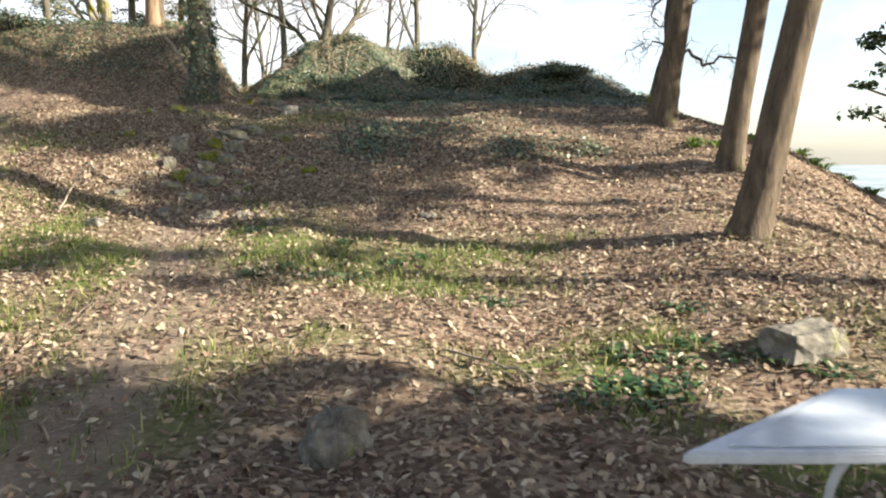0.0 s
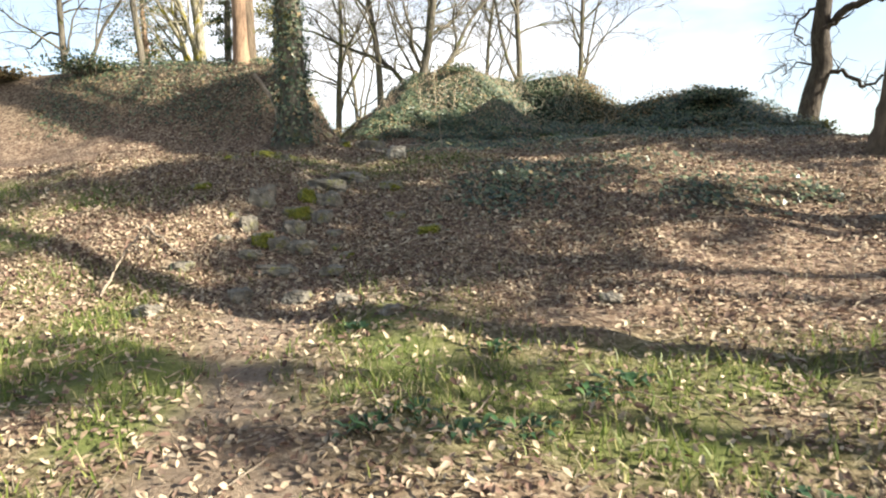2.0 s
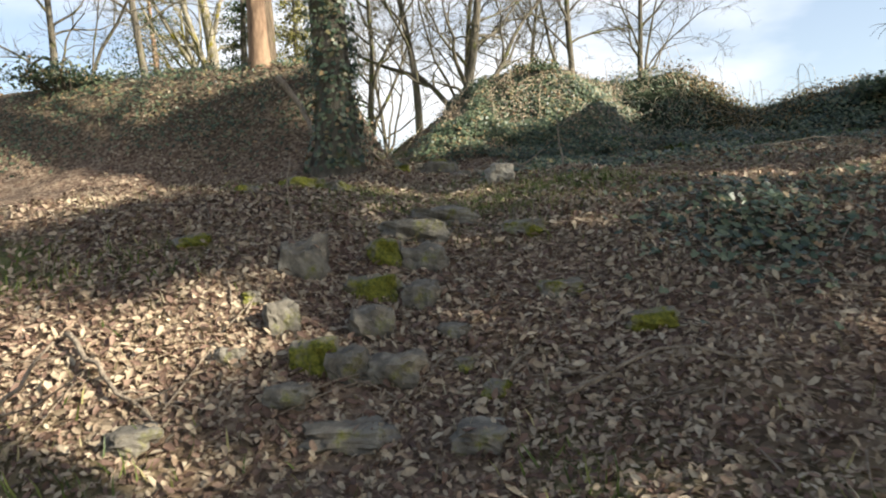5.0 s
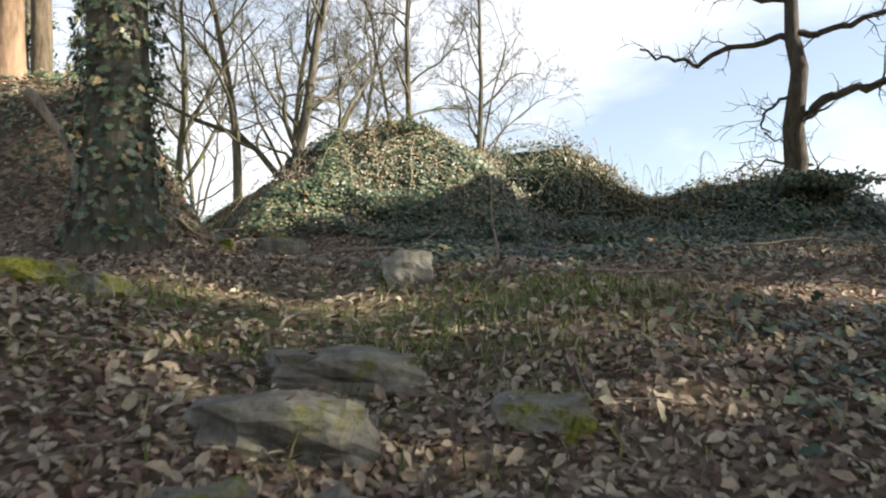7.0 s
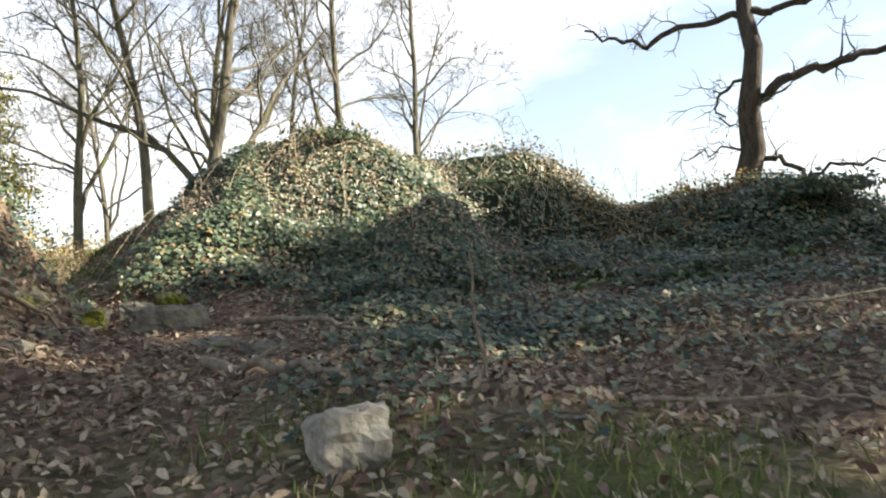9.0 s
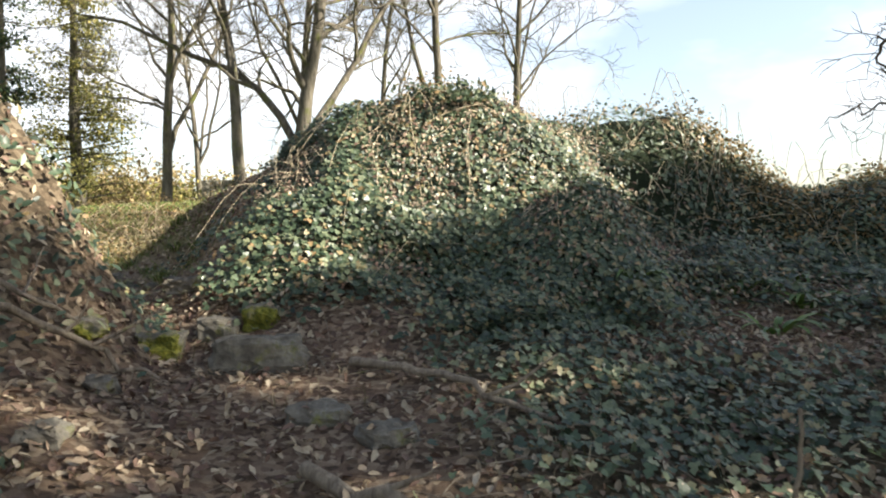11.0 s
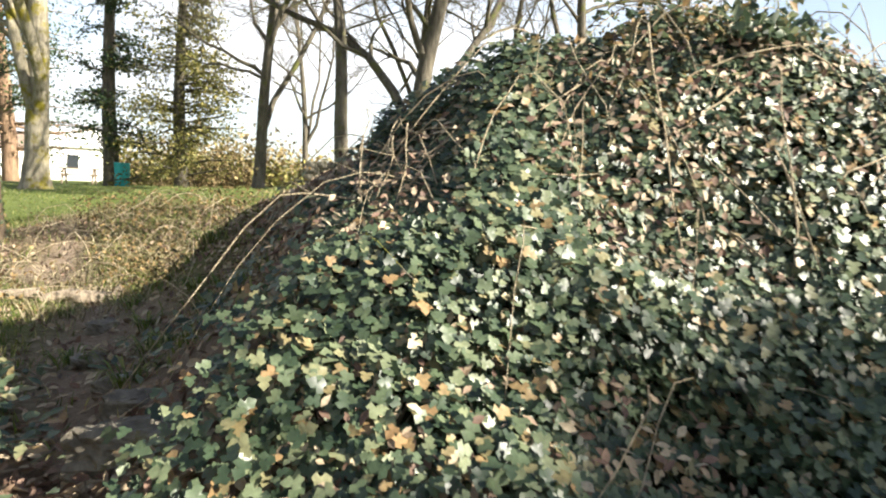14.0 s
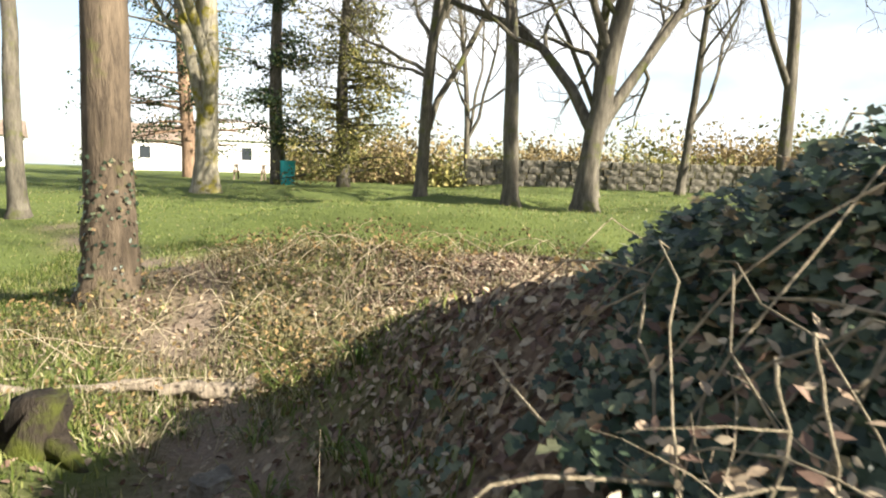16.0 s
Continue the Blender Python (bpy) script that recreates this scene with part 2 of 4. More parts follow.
def height(x, y, rough=True):
    x, y = np.asarray(x, float), np.asarray(y, float)
    z = sum(np.interp(y + d, PROFILE_Y, PROFILE_Z) for d in (-0.6, -0.3, 0, 0.3, 0.6)) / 5
    far = step(60, 200, np.hypot(x, y))
    # the hill falls away on one side
    z -= np.minimum(0.3 * np.maximum(x - 4.8 - 5.0 * step(26, 40, y), 0) ** 1.2, 30)
    z -= 12.0 * far * step(-10, 60, x)
    # left of the path the bank stands higher and starts sooner
    z += 0.35 * step(-4.2, -7.5, x) * step(4, 9, y) * (1 - step(12, 16, y))
    # hollow of the path
    pd = path_distance(x, y)
    z -= 0.09 * np.exp(-(pd / 0.75) ** 2) * step(8, 10, y) * (1 - step(24, 28, y))
    # long ivy mound: end by the path, two summits, the lobe before them and the tail
    z += 1.81 * bell(x, y, -2.58, 22.06, 1.40, 1.22, 0, 1.3)
    z += 1.71 * bell(x, y, -0.32, 23.21, 1.41, 1.23, -4.5, 1.4)
    z += 0.92 * bell(x, y, 3.0, 22.2, 2.5, 1.5, 0, 1.3)
    z += 0.35 * bell(x, y, 3.5, 20.9, 1.2, 0.8)
    z += 0.92 * bell(x, y, -4.36, 21.61, 1.05, 1.74, 10.6, 1.3)
    z += 0.72 * bell(x, y, -1.75, 20.28, 0.55, 0.5)
    z += 0.74 * bell(x, y, -5.50, 23.25, 1.25, 0.67, -37, 1.1)
    # rough bank past the notch
    z += 0.45 * bell(x, y, -7.6, 26.6, 2.6, 1.0, 10)
    # the lawn lies lower beyond the path
    z -= 0.32 * step(-9.4, -12.5, x) * step(22.5, 26.5, y)
    # rise under the leaning trees
    z += 0.30 * bell(x, y, 3.2, 7.5, 1.5, 2.0) + 0.22 * bell(x, y, 4.2, 11.0, 1.2, 1.3)
    # bank beside the steps
    z += 0.28 * bell(x, y, -5.3, 12.3, 1.1, 1.9)
    # left ridge and its end at the notch
    edge = -4.85 - 0.95 * np.maximum(y - 19.2, 0)
    z += 2.0 * step(0, 1.65, edge - x) * bell(x * 0, y, 0, 20.0, 1, 2.0, 0, 1.4) * (1 - step(-17, -30, x))
    z += 0.25 * bell(x, y, -5.3, 16.9, 0.9, 0.9)
    if rough:
        near = 1 - step(30, 60, np.hypot(x, y - 12))
        calm = 0.4 + 0.6 * step(0.2, 1.2, pd)
        z += near * calm * (0.10 * vnoise(x, y, 1.7, 1) + 0.05 * vnoise(x, y, 0.7, 2) + 0.025 * vnoise(x, y, 0.3, 3))
    return z


def masks(x, y):
    """path, grass and ivy cover, each 0 to 1"""
    x, y = np.asarray(x, float), np.asarray(y, float)
    n1, n2 = vnoise(x, y, 1.4, 5), vnoise(x, y, 0.5, 6)
    wob = 0.35 * n1 + 0.25 * n2
    pd = path_distance(x, y) + 0.3 * wob
    path = (1 - step(0.24, 0.66, pd)) * np.clip(0.8 + 0.8 * n2, 0.25, 1) * (1 - step(10.2, 11.5, y) * (1 - step(19.5, 21, y)))
    low = 1 - step(8.2, 9.6, y + 0.8 * wob)
    left = step(-0.6, -2.2, x + 1.5 * wob) * (1 - step(9.5, 11.5, y + wob))
    grass = 0.85 * np.clip(low * np.clip(0.05 + 1.3 * n1 + 0.6 * n2 - 0.3 * np.clip(x + 0.8, -2, 0.7), 0, 1) + left * np.clip(0.3 + 1.2 * n1 + 0.5 * n2, 0, 1), 0, 1)
    grass = np.maximum(grass, 0.75 * step(-4.4, -5.8, x + 0.5 * wob) * (1 - step(11.5, 13.5, y + wob)) * np.clip(0.55 + 0.9 * n2, 0, 1))
    grass = np.maximum(grass, 0.8 * bell(x, y, -3.8, 14.2, 1.6, 1.0) + 0.8 * bell(x, y, -2.6, 15.2, 2.2, 1.3) * (0.6 + n1))
    for cx, cy, rx, ry in ((-2.4, 4.3, 0.8, 1.6), (-0.7, 7.3, 1.7, 0.7), (-3.9, 7.0, 0.9, 1.5), (1.9, 5.3, 0.8, 0.5)):
        grass = np.maximum(grass, np.clip(bell(x, y, cx, cy, rx, ry) * (0.75 + 0.9 * n2), 0, 0.95))
    beyond = step(20.6, 21.8, y + 0.5 * wob) * step(-4.9, -5.7, x + 0.25 * (y - 22) + 0.5 * wob)
    grass = np.maximum(grass, np.maximum(beyond * np.clip(0.7 + 0.8 * n1, 0.3, 1) * (1 - 0.6 * bell(x, y, -7.2, 26.0, 2.0, 1.4, 10)), step(27.5, 29, y)))
    grass = np.clip(grass, 0, 1) * (1 - path)
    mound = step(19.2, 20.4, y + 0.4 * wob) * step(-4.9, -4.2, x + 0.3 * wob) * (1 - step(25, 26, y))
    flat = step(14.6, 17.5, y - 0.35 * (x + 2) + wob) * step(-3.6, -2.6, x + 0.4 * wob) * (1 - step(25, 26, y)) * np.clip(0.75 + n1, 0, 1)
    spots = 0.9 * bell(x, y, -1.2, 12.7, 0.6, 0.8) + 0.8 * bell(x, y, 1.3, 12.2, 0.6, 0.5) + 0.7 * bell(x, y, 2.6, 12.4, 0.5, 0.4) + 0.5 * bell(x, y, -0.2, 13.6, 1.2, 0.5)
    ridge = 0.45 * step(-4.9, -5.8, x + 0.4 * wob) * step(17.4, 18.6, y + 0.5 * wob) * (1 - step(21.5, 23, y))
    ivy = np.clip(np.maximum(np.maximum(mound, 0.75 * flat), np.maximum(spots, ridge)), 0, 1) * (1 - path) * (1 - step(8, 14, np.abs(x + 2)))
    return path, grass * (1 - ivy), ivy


def spread(lo, hi, fine, reach, grow=1.12):
    core = list(np.arange(lo, hi + 1e-6, fine))
    d, v = fine, core[-1]
    out = []
    while v < reach:
        d *= grow
        v += d
        out.append(v)
    d, v = fine, core[0]
    pre = []
    while v > -reach:
        d *= grow
        v -= d
        pre.append(v)
    return np.array(pre[::-1] + core + out)


gx, gy = spread(-10.5, 7.5, 0.12, 2500), spread(0.0, 28.0, 0.12, 2500)
GX, GY = np.meshgrid(gx, gy)
GZ = height(GX, GY)
nx, ny = len(gx), len(gy)
idx = np.arange(nx * ny).reshape(ny, nx)
quads = np.stack([idx[:-1, :-1], idx[:-1, 1:], idx[1:, 1:], idx[1:, :-1]], -1).reshape(-1, 4)
ground = mesh_object("ground", np.stack([GX, GY, GZ], -1).reshape(-1, 3), quads, GROUND,
                     label="woodland bank of soil, leaf litter, grass and trodden path", category="ground", kind="structure")
cover = ground.data.attributes.new("cover", "FLOAT_COLOR", "POINT")
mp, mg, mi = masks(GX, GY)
# alpha carries the painted haze, rising with distance
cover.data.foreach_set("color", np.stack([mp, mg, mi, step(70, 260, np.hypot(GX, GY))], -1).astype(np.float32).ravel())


def ground_normal(x, y):
    e = 0.08
    n = np.stack([height(x - e, y) - height(x + e, y), height(x, y - e) - height(x, y + e), np.full(np.shape(x), 2 * e)], -1)
    return n / np.linalg.norm(n, axis=-1, keepdims=True)


# ---- scatter ----
def blade_shape():
    return np.array([(-0.5, 0, 0), (0.5, 0, 0), (-0.38, 0.12, 0.55), (0.38, 0.12, 0.55), (0.0, 0.42, 1.0)]), np.array([(0, 1, 3), (0, 3, 2), (2, 3, 4)])


def leaf_shape(kind):
    if kind == "ivy":
        a = [(0, -0.38, .0), (0.28, -0.47, .05), (0.5, -0.16, .07), (0.22, -0.02, -.02), (0.36, 0.24, .05), (0, 0.62, -.10), (-0.36, 0.24, .05), (-0.22, -0.02, -.02), (-0.5, -0.16, .07), (-0.28, -0.47, .05)]
    elif kind == "dead":
        a = [(0, -0.6, .0), (0.22, -0.28, .12), (0.30, 0.16, .18), (0.02, 0.6, .06), (-0.28, 0.26, .16), (-0.2, -0.26, .12)]
    elif kind == "tuft":
        return np.array([(0, -0.5, 0), (0.3, 0.05, 0.08), (0, 0.55, -0.05), (-0.3, 0.0, 0.08)]), np.array([(0, 1, 2), (0, 2, 3)])
    else:
        a = [(0, -0.5, 0), (0.24, -0.1, .05), (0.2, 0.2, .04), (0, 0.55, -.05), (-0.2, 0.2, .04), (-0.24, -0.1, .05)]
    v = np.array([(0, 0, 0)] + a)
    k = len(a)
    return v, np.array([(0, 1 + i, 1 + (i + 1) % k) for i in range(k)])


def scatter(P, N, size, shape, yaw=None, tilt=0.35, widen=None):
    """Copies of a small shape with z along N, at P, as one pair of arrays."""
    n = len(P)
    v, f = shape
    N = N + tilt * rng.normal(size=(n, 3))
    N /= np.linalg.norm(N, axis=1, keepdims=True)
    a = rng.normal(size=(n, 3)) if yaw is None else yaw
    T = np.cross(a, N)
    T /= np.linalg.norm(T, axis=1, keepdims=True) + 1e-9
    B = np.cross(N, T)
    size = np.broadcast_to(size, (n,))
    w = size if widen is None else np.broadcast_to(widen, (n,))
    out = (P[:, None] + (v[None, :, 0] * w[:, None])[..., None] * T[:, None]
           + (v[None, :, 1] * size[:, None])[..., None] * B[:, None] + (v[None, :, 2] * size[:, None])[..., None] * N[:, None])
    faces = f[None] + (np.arange(n) * len(v))[:, None, None]
    return out.reshape(-1, 3), faces.reshape(-1, 3)


def strew(n, x0, x1, y0, y1, weight):
    """n random places in a box, thinned by a weight."""
    x, y = rng.uniform(x0, x1, n), rng.uniform(y0, y1, n)
    keep = rng.random(n) < weight(x, y)
    return x[keep], y[keep]


def on_ground(x, y, lift=0.0):
    return np.stack([x, y, height(x, y) + lift], -1)


# ---- tubes and trees ----
class Tubes:
    def __init__(self):
        self.v, self.f, self.n = [], [], 0

    def add(self, pts, radii, sides, jag=0.0):
        pts, radii = np.asarray(pts, float), np.asarray(radii, float)
        d = np.gradient(pts, axis=0)
        d /= np.linalg.norm(d, axis=1, keepdims=True) + 1e-9
        ref = np.array([0.31, 0.95, 0.05]) if abs(d[0][2]) > 0.6 else np.array([0.1, 0.05, 1.0])
        a = np.cross(d, ref)
        a /= np.linalg.norm(a, axis=1, keepdims=True) + 1e-9
        b = np.cross(d, a)
        th = np.arange(sides) * 2 * math.pi / sides
        r = radii[:, None] * (1 + jag * rng.normal(size=(len(pts), sides))) if jag else radii[:, None] * np.ones(sides)
        ring = pts[:, None] + r[..., None] * (np.cos(th)[None, :, None] * a[:, None] + np.sin(th)[None, :, None] * b[:, None])
        k = len(pts)
        base = self.n + np.arange(k - 1)[:, None] * sides
        i = np.arange(sides)[None]
        j = (i + 1) % sides
        q = np.stack([base + i, base + j, base + sides + j, base + sides + i], -1).reshape(-1, 4)
        self.v.append(ring.reshape(-1, 3))
        self.f.append(q)
        self.n += k * sides

    def build(self, name, mat, parent, label=""):
        return mesh_object(name, np.concatenate(self.v), np.concatenate(self.f), mat, parent, True, label)


def wander(start, way, length, steps, bend, lift, r):
    """A crooked line that climbs by lift."""
    pts, p, d = [np.array(start, float)], np.array(start, float), np.array(way, float)
    for _ in range(steps):
        d = d + r.normal(size=3) * bend + np.array([0, 0, lift])
        d /= np.linalg.norm(d)
        p = p + d * length / steps
        pts.append(p.copy())
    return np.array(pts), d


def off_axis(d, angle, r):
    a = np.cross(d, r.normal(size=3))
    a /= np.linalg.norm(a) + 1e-9
    return d * math.cos(angle) + a * math.sin(angle)


def bare_tree(x, y, tall, radius, bark, label, lean=(0, 0), seed=1, limbs=9, low=0.35, bend=0.06, spread_angle=50, fork=0, twig=1.0, sink=0.1, bits=3, crook=0.16, thin=0.006):
    """Leafless tree: trunk with root flare, limbs, twigs; returns its thing and the trunk's line."""
    r = np.random.default_rng(seed)
    z = float(height(x, y, False)) - sink
    e = thing("tree", x, y, z, label, "tree", "trees")
    way = np.array([lean[0], lean[1], 1.0])
    way /= np.linalg.norm(way)
    pts, _ = wander((0, 0, 0), way, tall, 16, bend, 0.02, r)
    s = np.linspace(0, 1, 17)
    rad = radius * (1 - 0.86 * s) ** 0.8
    # finer at the foot, for the flare
    foot = np.linspace(0, 1, 7)[:, None] * (pts[1] - pts[0])
    pts2 = np.concatenate([[(0, 0, -0.6)], foot[:-1], pts[1:]])
    flare = 1 + 0.55 * np.exp(-np.linspace(0, tall / 16, 7) / (1.0 * radius))
    rad2 = np.concatenate([[rad[0] * 1.7], (rad[0] * flare)[:-1], rad[1:]])
    tr = Tubes()
    tr.add(pts2, rad2, 14, 0.035)
    tr.build("trunk", bark, e)
    twigs = Tubes()

    def grow(start, d, length, rad0, level):
        steps = 7 if level == 1 else 5 if level == 2 else 4
        line, _ = wander(start, d, length, steps, crook * (1.2 if level > 1 else 1), 0.06, r)
        rr = np.linspace(rad0, rad0 * (0.3 if level < 3 else 0.4), steps + 1)
        if level == 1:
            t1 = Tubes()
            t1.add(line, rr, 7, 0.03)
            t1.build("limb", bark, e)
        else:
            twigs.add(line, rr, 4 if level == 2 else 3)
        if level < 1 + bits:
            for _ in range(int((6 if level == 1 else 5 if level == 2 else 4) * twig)):
                k = r.uniform(0.25, 1.0) * steps
                i = min(int(k), steps - 1)
                p = line[i] + (line[i + 1] - line[i]) * (k - i)
                dd = line[i + 1] - line[i]
                dd = off_axis(dd / np.linalg.norm(dd), radians(r.uniform(22, 60)), r)
                grow(p, dd, length * r.uniform(0.35, 0.6), max(rr[i] * r.uniform(0.4, 0.65), thin), level + 1)

    for k in range(limbs):
        s0 = low + (0.96 - low) * (k + r.uniform(0.1, 0.9)) / limbs
        i = min(int(s0 * 16), 15)
        p = pts[i] + (pts[i + 1] - pts[i]) * (s0 * 16 - i)
        d = off_axis(way, radians(r.uniform(0.7, 1.2) * spread_angle), r)
        grow(p, d, tall * r.uniform(0.22, 0.4) * (1.15 - 0.6 * s0), rad[i] * r.uniform(0.35, 0.6), 1)
    for k in range(fork):
        i = max(int(low * 16) - 1, 1)
        d = off_axis(way, radians(r.uniform(18, 32)), r)
        grow(pts[i], d, tall * 0.65, rad[i] * 0.62, 1)
    if twigs.v:
        tagged(twigs.build("twig_growth", bark, e), kind="stuff")
    return e, pts, rad


def conifer(x, y, tall, radius, needles, bark, label, seed=1, low=0.12, wide=0.22, layers=26, droop=-0.15, gap=0.25, clumps=26, sink=0.1, top=1.0, needle=1.0):
    """Trunk with whorls of needle-bearing branches."""
    r = np.random.default_rng(seed)
    z = float(height(x, y, False)) - sink
    e = thing("conifer_tree", x, y, z, label, "tree", "trees")
    pts, _ = wander((0, 0, 0), (0, 0, 1), tall, 12, 0.02, 0.03, r)
    pts[0, 2] = -0.6
    tr = Tubes()
    tr.add(pts, radius * (1 - 0.92 * np.linspace(0, 1, 13)), 10, 0.03)
    tr.build("trunk", bark, e)
    br, P, N = Tubes(), [], []
    for k in range(layers):
        s = low + (0.99 - low) * (k + r.uniform(0, 1)) / layers
        i = min(int(s * 12), 11)
        p0 = pts[i] + (pts[i + 1] - pts[i]) * (s * 12 - i)
        for _ in range(4):
            if r.random() < gap:
                continue
            a = r.uniform(0, 2 * math.pi)
            ln = tall * wide * (1.02 - s) ** top * r.uniform(0.6, 1.15) + 0.25
            line, _ = wander(p0, (math.cos(a), math.sin(a), droop + 0.25), ln, 5, 0.08, droop * 0.25, r)
            br.add(line, np.linspace(max(0.02, radius * 0.22 * (1 - s)), 0.008, 6), 4)
            m = int(clumps * (0.4 + ln / (tall * wide)))
            u = r.uniform(0.2, 1.0, m) * 5
            ii = np.minimum(u.astype(int), 4)
            q = line[ii] + (line[ii + 1] - line[ii]) * (u - ii)[:, None] + r.normal(size=(m, 3)) * np.array([0.2, 0.2, 0.2]) * (0.5 + 0.22 * ln)
            P.append(q)
            N.append(r.normal(size=(m, 3)) + np.array([0, 0, 0.8]))
    tagged(br.build("bough_growth", bark, e), kind="stuff")
    P, N = np.concatenate(P), np.concatenate(N)
    v, f = scatter(P, N, needle * rng.uniform(0.16, 0.38, len(P)), leaf_shape("tuft"), tilt=0.3)
    mesh_object("crown", v, f, needles, e, False, kind="stuff")
    return e


def ivy_coat(e, pts, rad, s0, s1, n, size=0.065, puff=0.1):
    """Ivy leaves round a trunk."""
    s = rng.uniform(s0, s1, n) * (len(pts) - 1)
    i = np.minimum(s.astype(int), len(pts) - 2)
    c = pts[i] + (pts[i + 1] - pts[i]) * (s - i)[:, None]
    a = rng.uniform(0, 2 * math.pi, n)
    d = np.stack([np.cos(a), np.sin(a), np.zeros(n)], -1)
    lump = 0.5 + 0.5 * vnoise(a * 1.5, s * 3, 1.0, 9)
    rr = np.interp(s, np.arange(len(rad)), rad) * (1 + 0.62 * np.exp(-c[:, 2] / rad[0])) + puff * rng.random(n) * lump + 0.01
    P = c + d * rr[:, None]
    v, f = scatter(P, d + np.array([0, 0, 0.35]), rng.uniform(0.6, 1.3, n) * size * 1.4, leaf_shape("ivy"), tilt=0.35)
    mesh_object("ivy_coat", v, f, IVY_LEAF, e, False, "dark green glossy ivy", kind="stuff")


# ---- trees beside the walk ----
bare_tree(3.2, 7.6, 15, 0.19, BARK, "tall leaning tree with smooth brown bark on the bank", (0.20, 0.0), 11, limbs=9, low=0.45, bend=0.012)
bare_tree(4.3, 11.0, 15, 0.175, BARK, "tall slim brown-barked tree on the bank", (0.13, 0.0), 12, limbs=9, low=0.4, bend=0.012)
bare_tree(4.25, 14.3, 13, 0.23, BARK, "leafless tree with flared foot and crooked branches", (0.08, 0.02), 13, limbs=10, low=0.2, bend=0.02, crook=0.22)
e, pts, rad = bare_tree(-5.45, 16.8, 16, 0.27, BARK_GREY, "tall tree thickly clad in ivy beside the path", (0.0, 0.02), 14, limbs=8, low=0.5, bend=0.012)
ivy_coat(e, pts, rad, 0.0, 0.75, 7500, 0.045, 0.2)
bare_tree(-7.5, 19.4, 17, 0.17, BARK_PINE, "tall pine trunk on the ridge", (0.01, 0), 15, limbs=8, low=0.6, bend=0.012)


def crooked_oak(x, y):
    """Dark oak whose trunk and chief limbs lie in one plane, as it grew in the wind."""
    r = np.random.default_rng(16)
    z = float(height(x, y, False)) - 0.1
    foot, k_size = 4.33 - z, 1.74
    e = thing("oak_tree", x, y, z, "dark crooked oak without leaves behind the ivy mound", "tree", "trees", rz=-35)
    trunk = [(-0.1, -1.3), (-0.06, -0.6), (0.05, 0.25), (0.22, 0.8), (0.19, 1.45), (0.28, 2.0), (0.34, 2.4), (0.24, 3.0), (0.26, 3.7), (0.1, 4.6), (0.2, 5.6), (0.1, 6.6), (0.3, 7.6)]
    at3 = lambda line: [(k_size * u, 0.2 * math.sin(2.1 * v + u), foot + k_size * v) for u, v in line]
    t = Tubes()
    t.add(at3(trunk), np.linspace(0.4, 0.09, len(trunk)), 12, 0.07)
    t.build("trunk", BARK_DARK, e)
    limbs = [[(0.3, 1.5), (0.5, 1.72), (0.85, 1.9), (1.3, 1.95), (1.8, 2.05), (2.5, 2.1), (3.1, 2.5), (3.8, 2.7)],
             [(0.25, 2.95), (-0.2, 2.98), (-0.9, 2.95), (-1.3, 2.72), (-1.5, 2.85), (-1.9, 2.95), (-2.3, 3.2)],
             [(0.25, 3.05), (0.7, 3.0), (1.1, 3.1), (1.8, 3.2), (2.4, 3.35), (3.2, 3.3)],
             [(0.22, 0.7), (0.55, 0.7), (0.85, 0.5), (0.95, 0.25), (1.3, 0.45), (1.8, 0.4), (2.1, 0.45)],
             [(0.2, 1.95), (-0.05, 1.85), (-0.28, 1.6), (-0.2, 1.4), (0.05, 1.2)],
             [(0.1, 0.85), (-0.2, 0.9), (-0.6, 0.85), (-0.95, 0.7)],
             ]
    limbs += [[(0.2, 3.7), (-0.5, 3.9), (-1.2, 4.3), (-1.6, 4.9)], [(0.2, 4.4), (0.9, 4.8), (1.6, 5.4), (2.3, 5.7)],
             [(0.1, 5.2), (-0.6, 5.8), (-1.1, 6.6)], [(0.15, 5.8), (0.8, 6.5), (1.2, 7.3)]]
    twigs = Tubes()
    for k, line in enumerate(limbs):
        r0 = 1.9 * (0.085, 0.055, 0.06, 0.045, 0.03, 0.02, 0.06, 0.06, 0.05, 0.04)[k]
        p3 = np.array(at3(line))
        fine_s = np.linspace(0, len(p3) - 1, 3 * len(p3))
        p3 = np.stack([np.interp(fine_s, np.arange(len(p3)), p3[:, c]) for c in range(3)], -1)
        p3[1:-1] += r.normal(size=(len(p3) - 2, 3)) * 0.06
        rr = np.linspace(r0, r0 * 0.35, len(p3))
        t = Tubes()
        t.add(p3, rr, 7, 0.06)
        t.build("limb", BARK_DARK, e)
        for _ in range(12):
            i = r.integers(1, len(p3) - 1) if len(p3) > 2 else 0
            d = off_axis((p3[i + 1] - p3[i]) / np.linalg.norm(p3[i + 1] - p3[i]), radians(r.uniform(30, 75)), r)
            tw, dd = wander(p3[i], d, r.uniform(0.5, 1.5), 5, 0.35, 0.04, r)
            twigs.add(tw, np.linspace(rr[i] * 0.35, 0.005, 6), 4)
            for _ in range(3):
                j = r.integers(1, 5)
                tw2, _ = wander(tw[j], off_axis(dd, radians(50), r), r.uniform(0.25, 0.8), 4, 0.35, 0.02, r)
                twigs.add(tw2, np.linspace(0.012, 0.006, 5), 3)
    tagged(twigs.build("twig_growth", BARK_DARK, e), kind="stuff")


crooked_oak(9.0, 30.6)

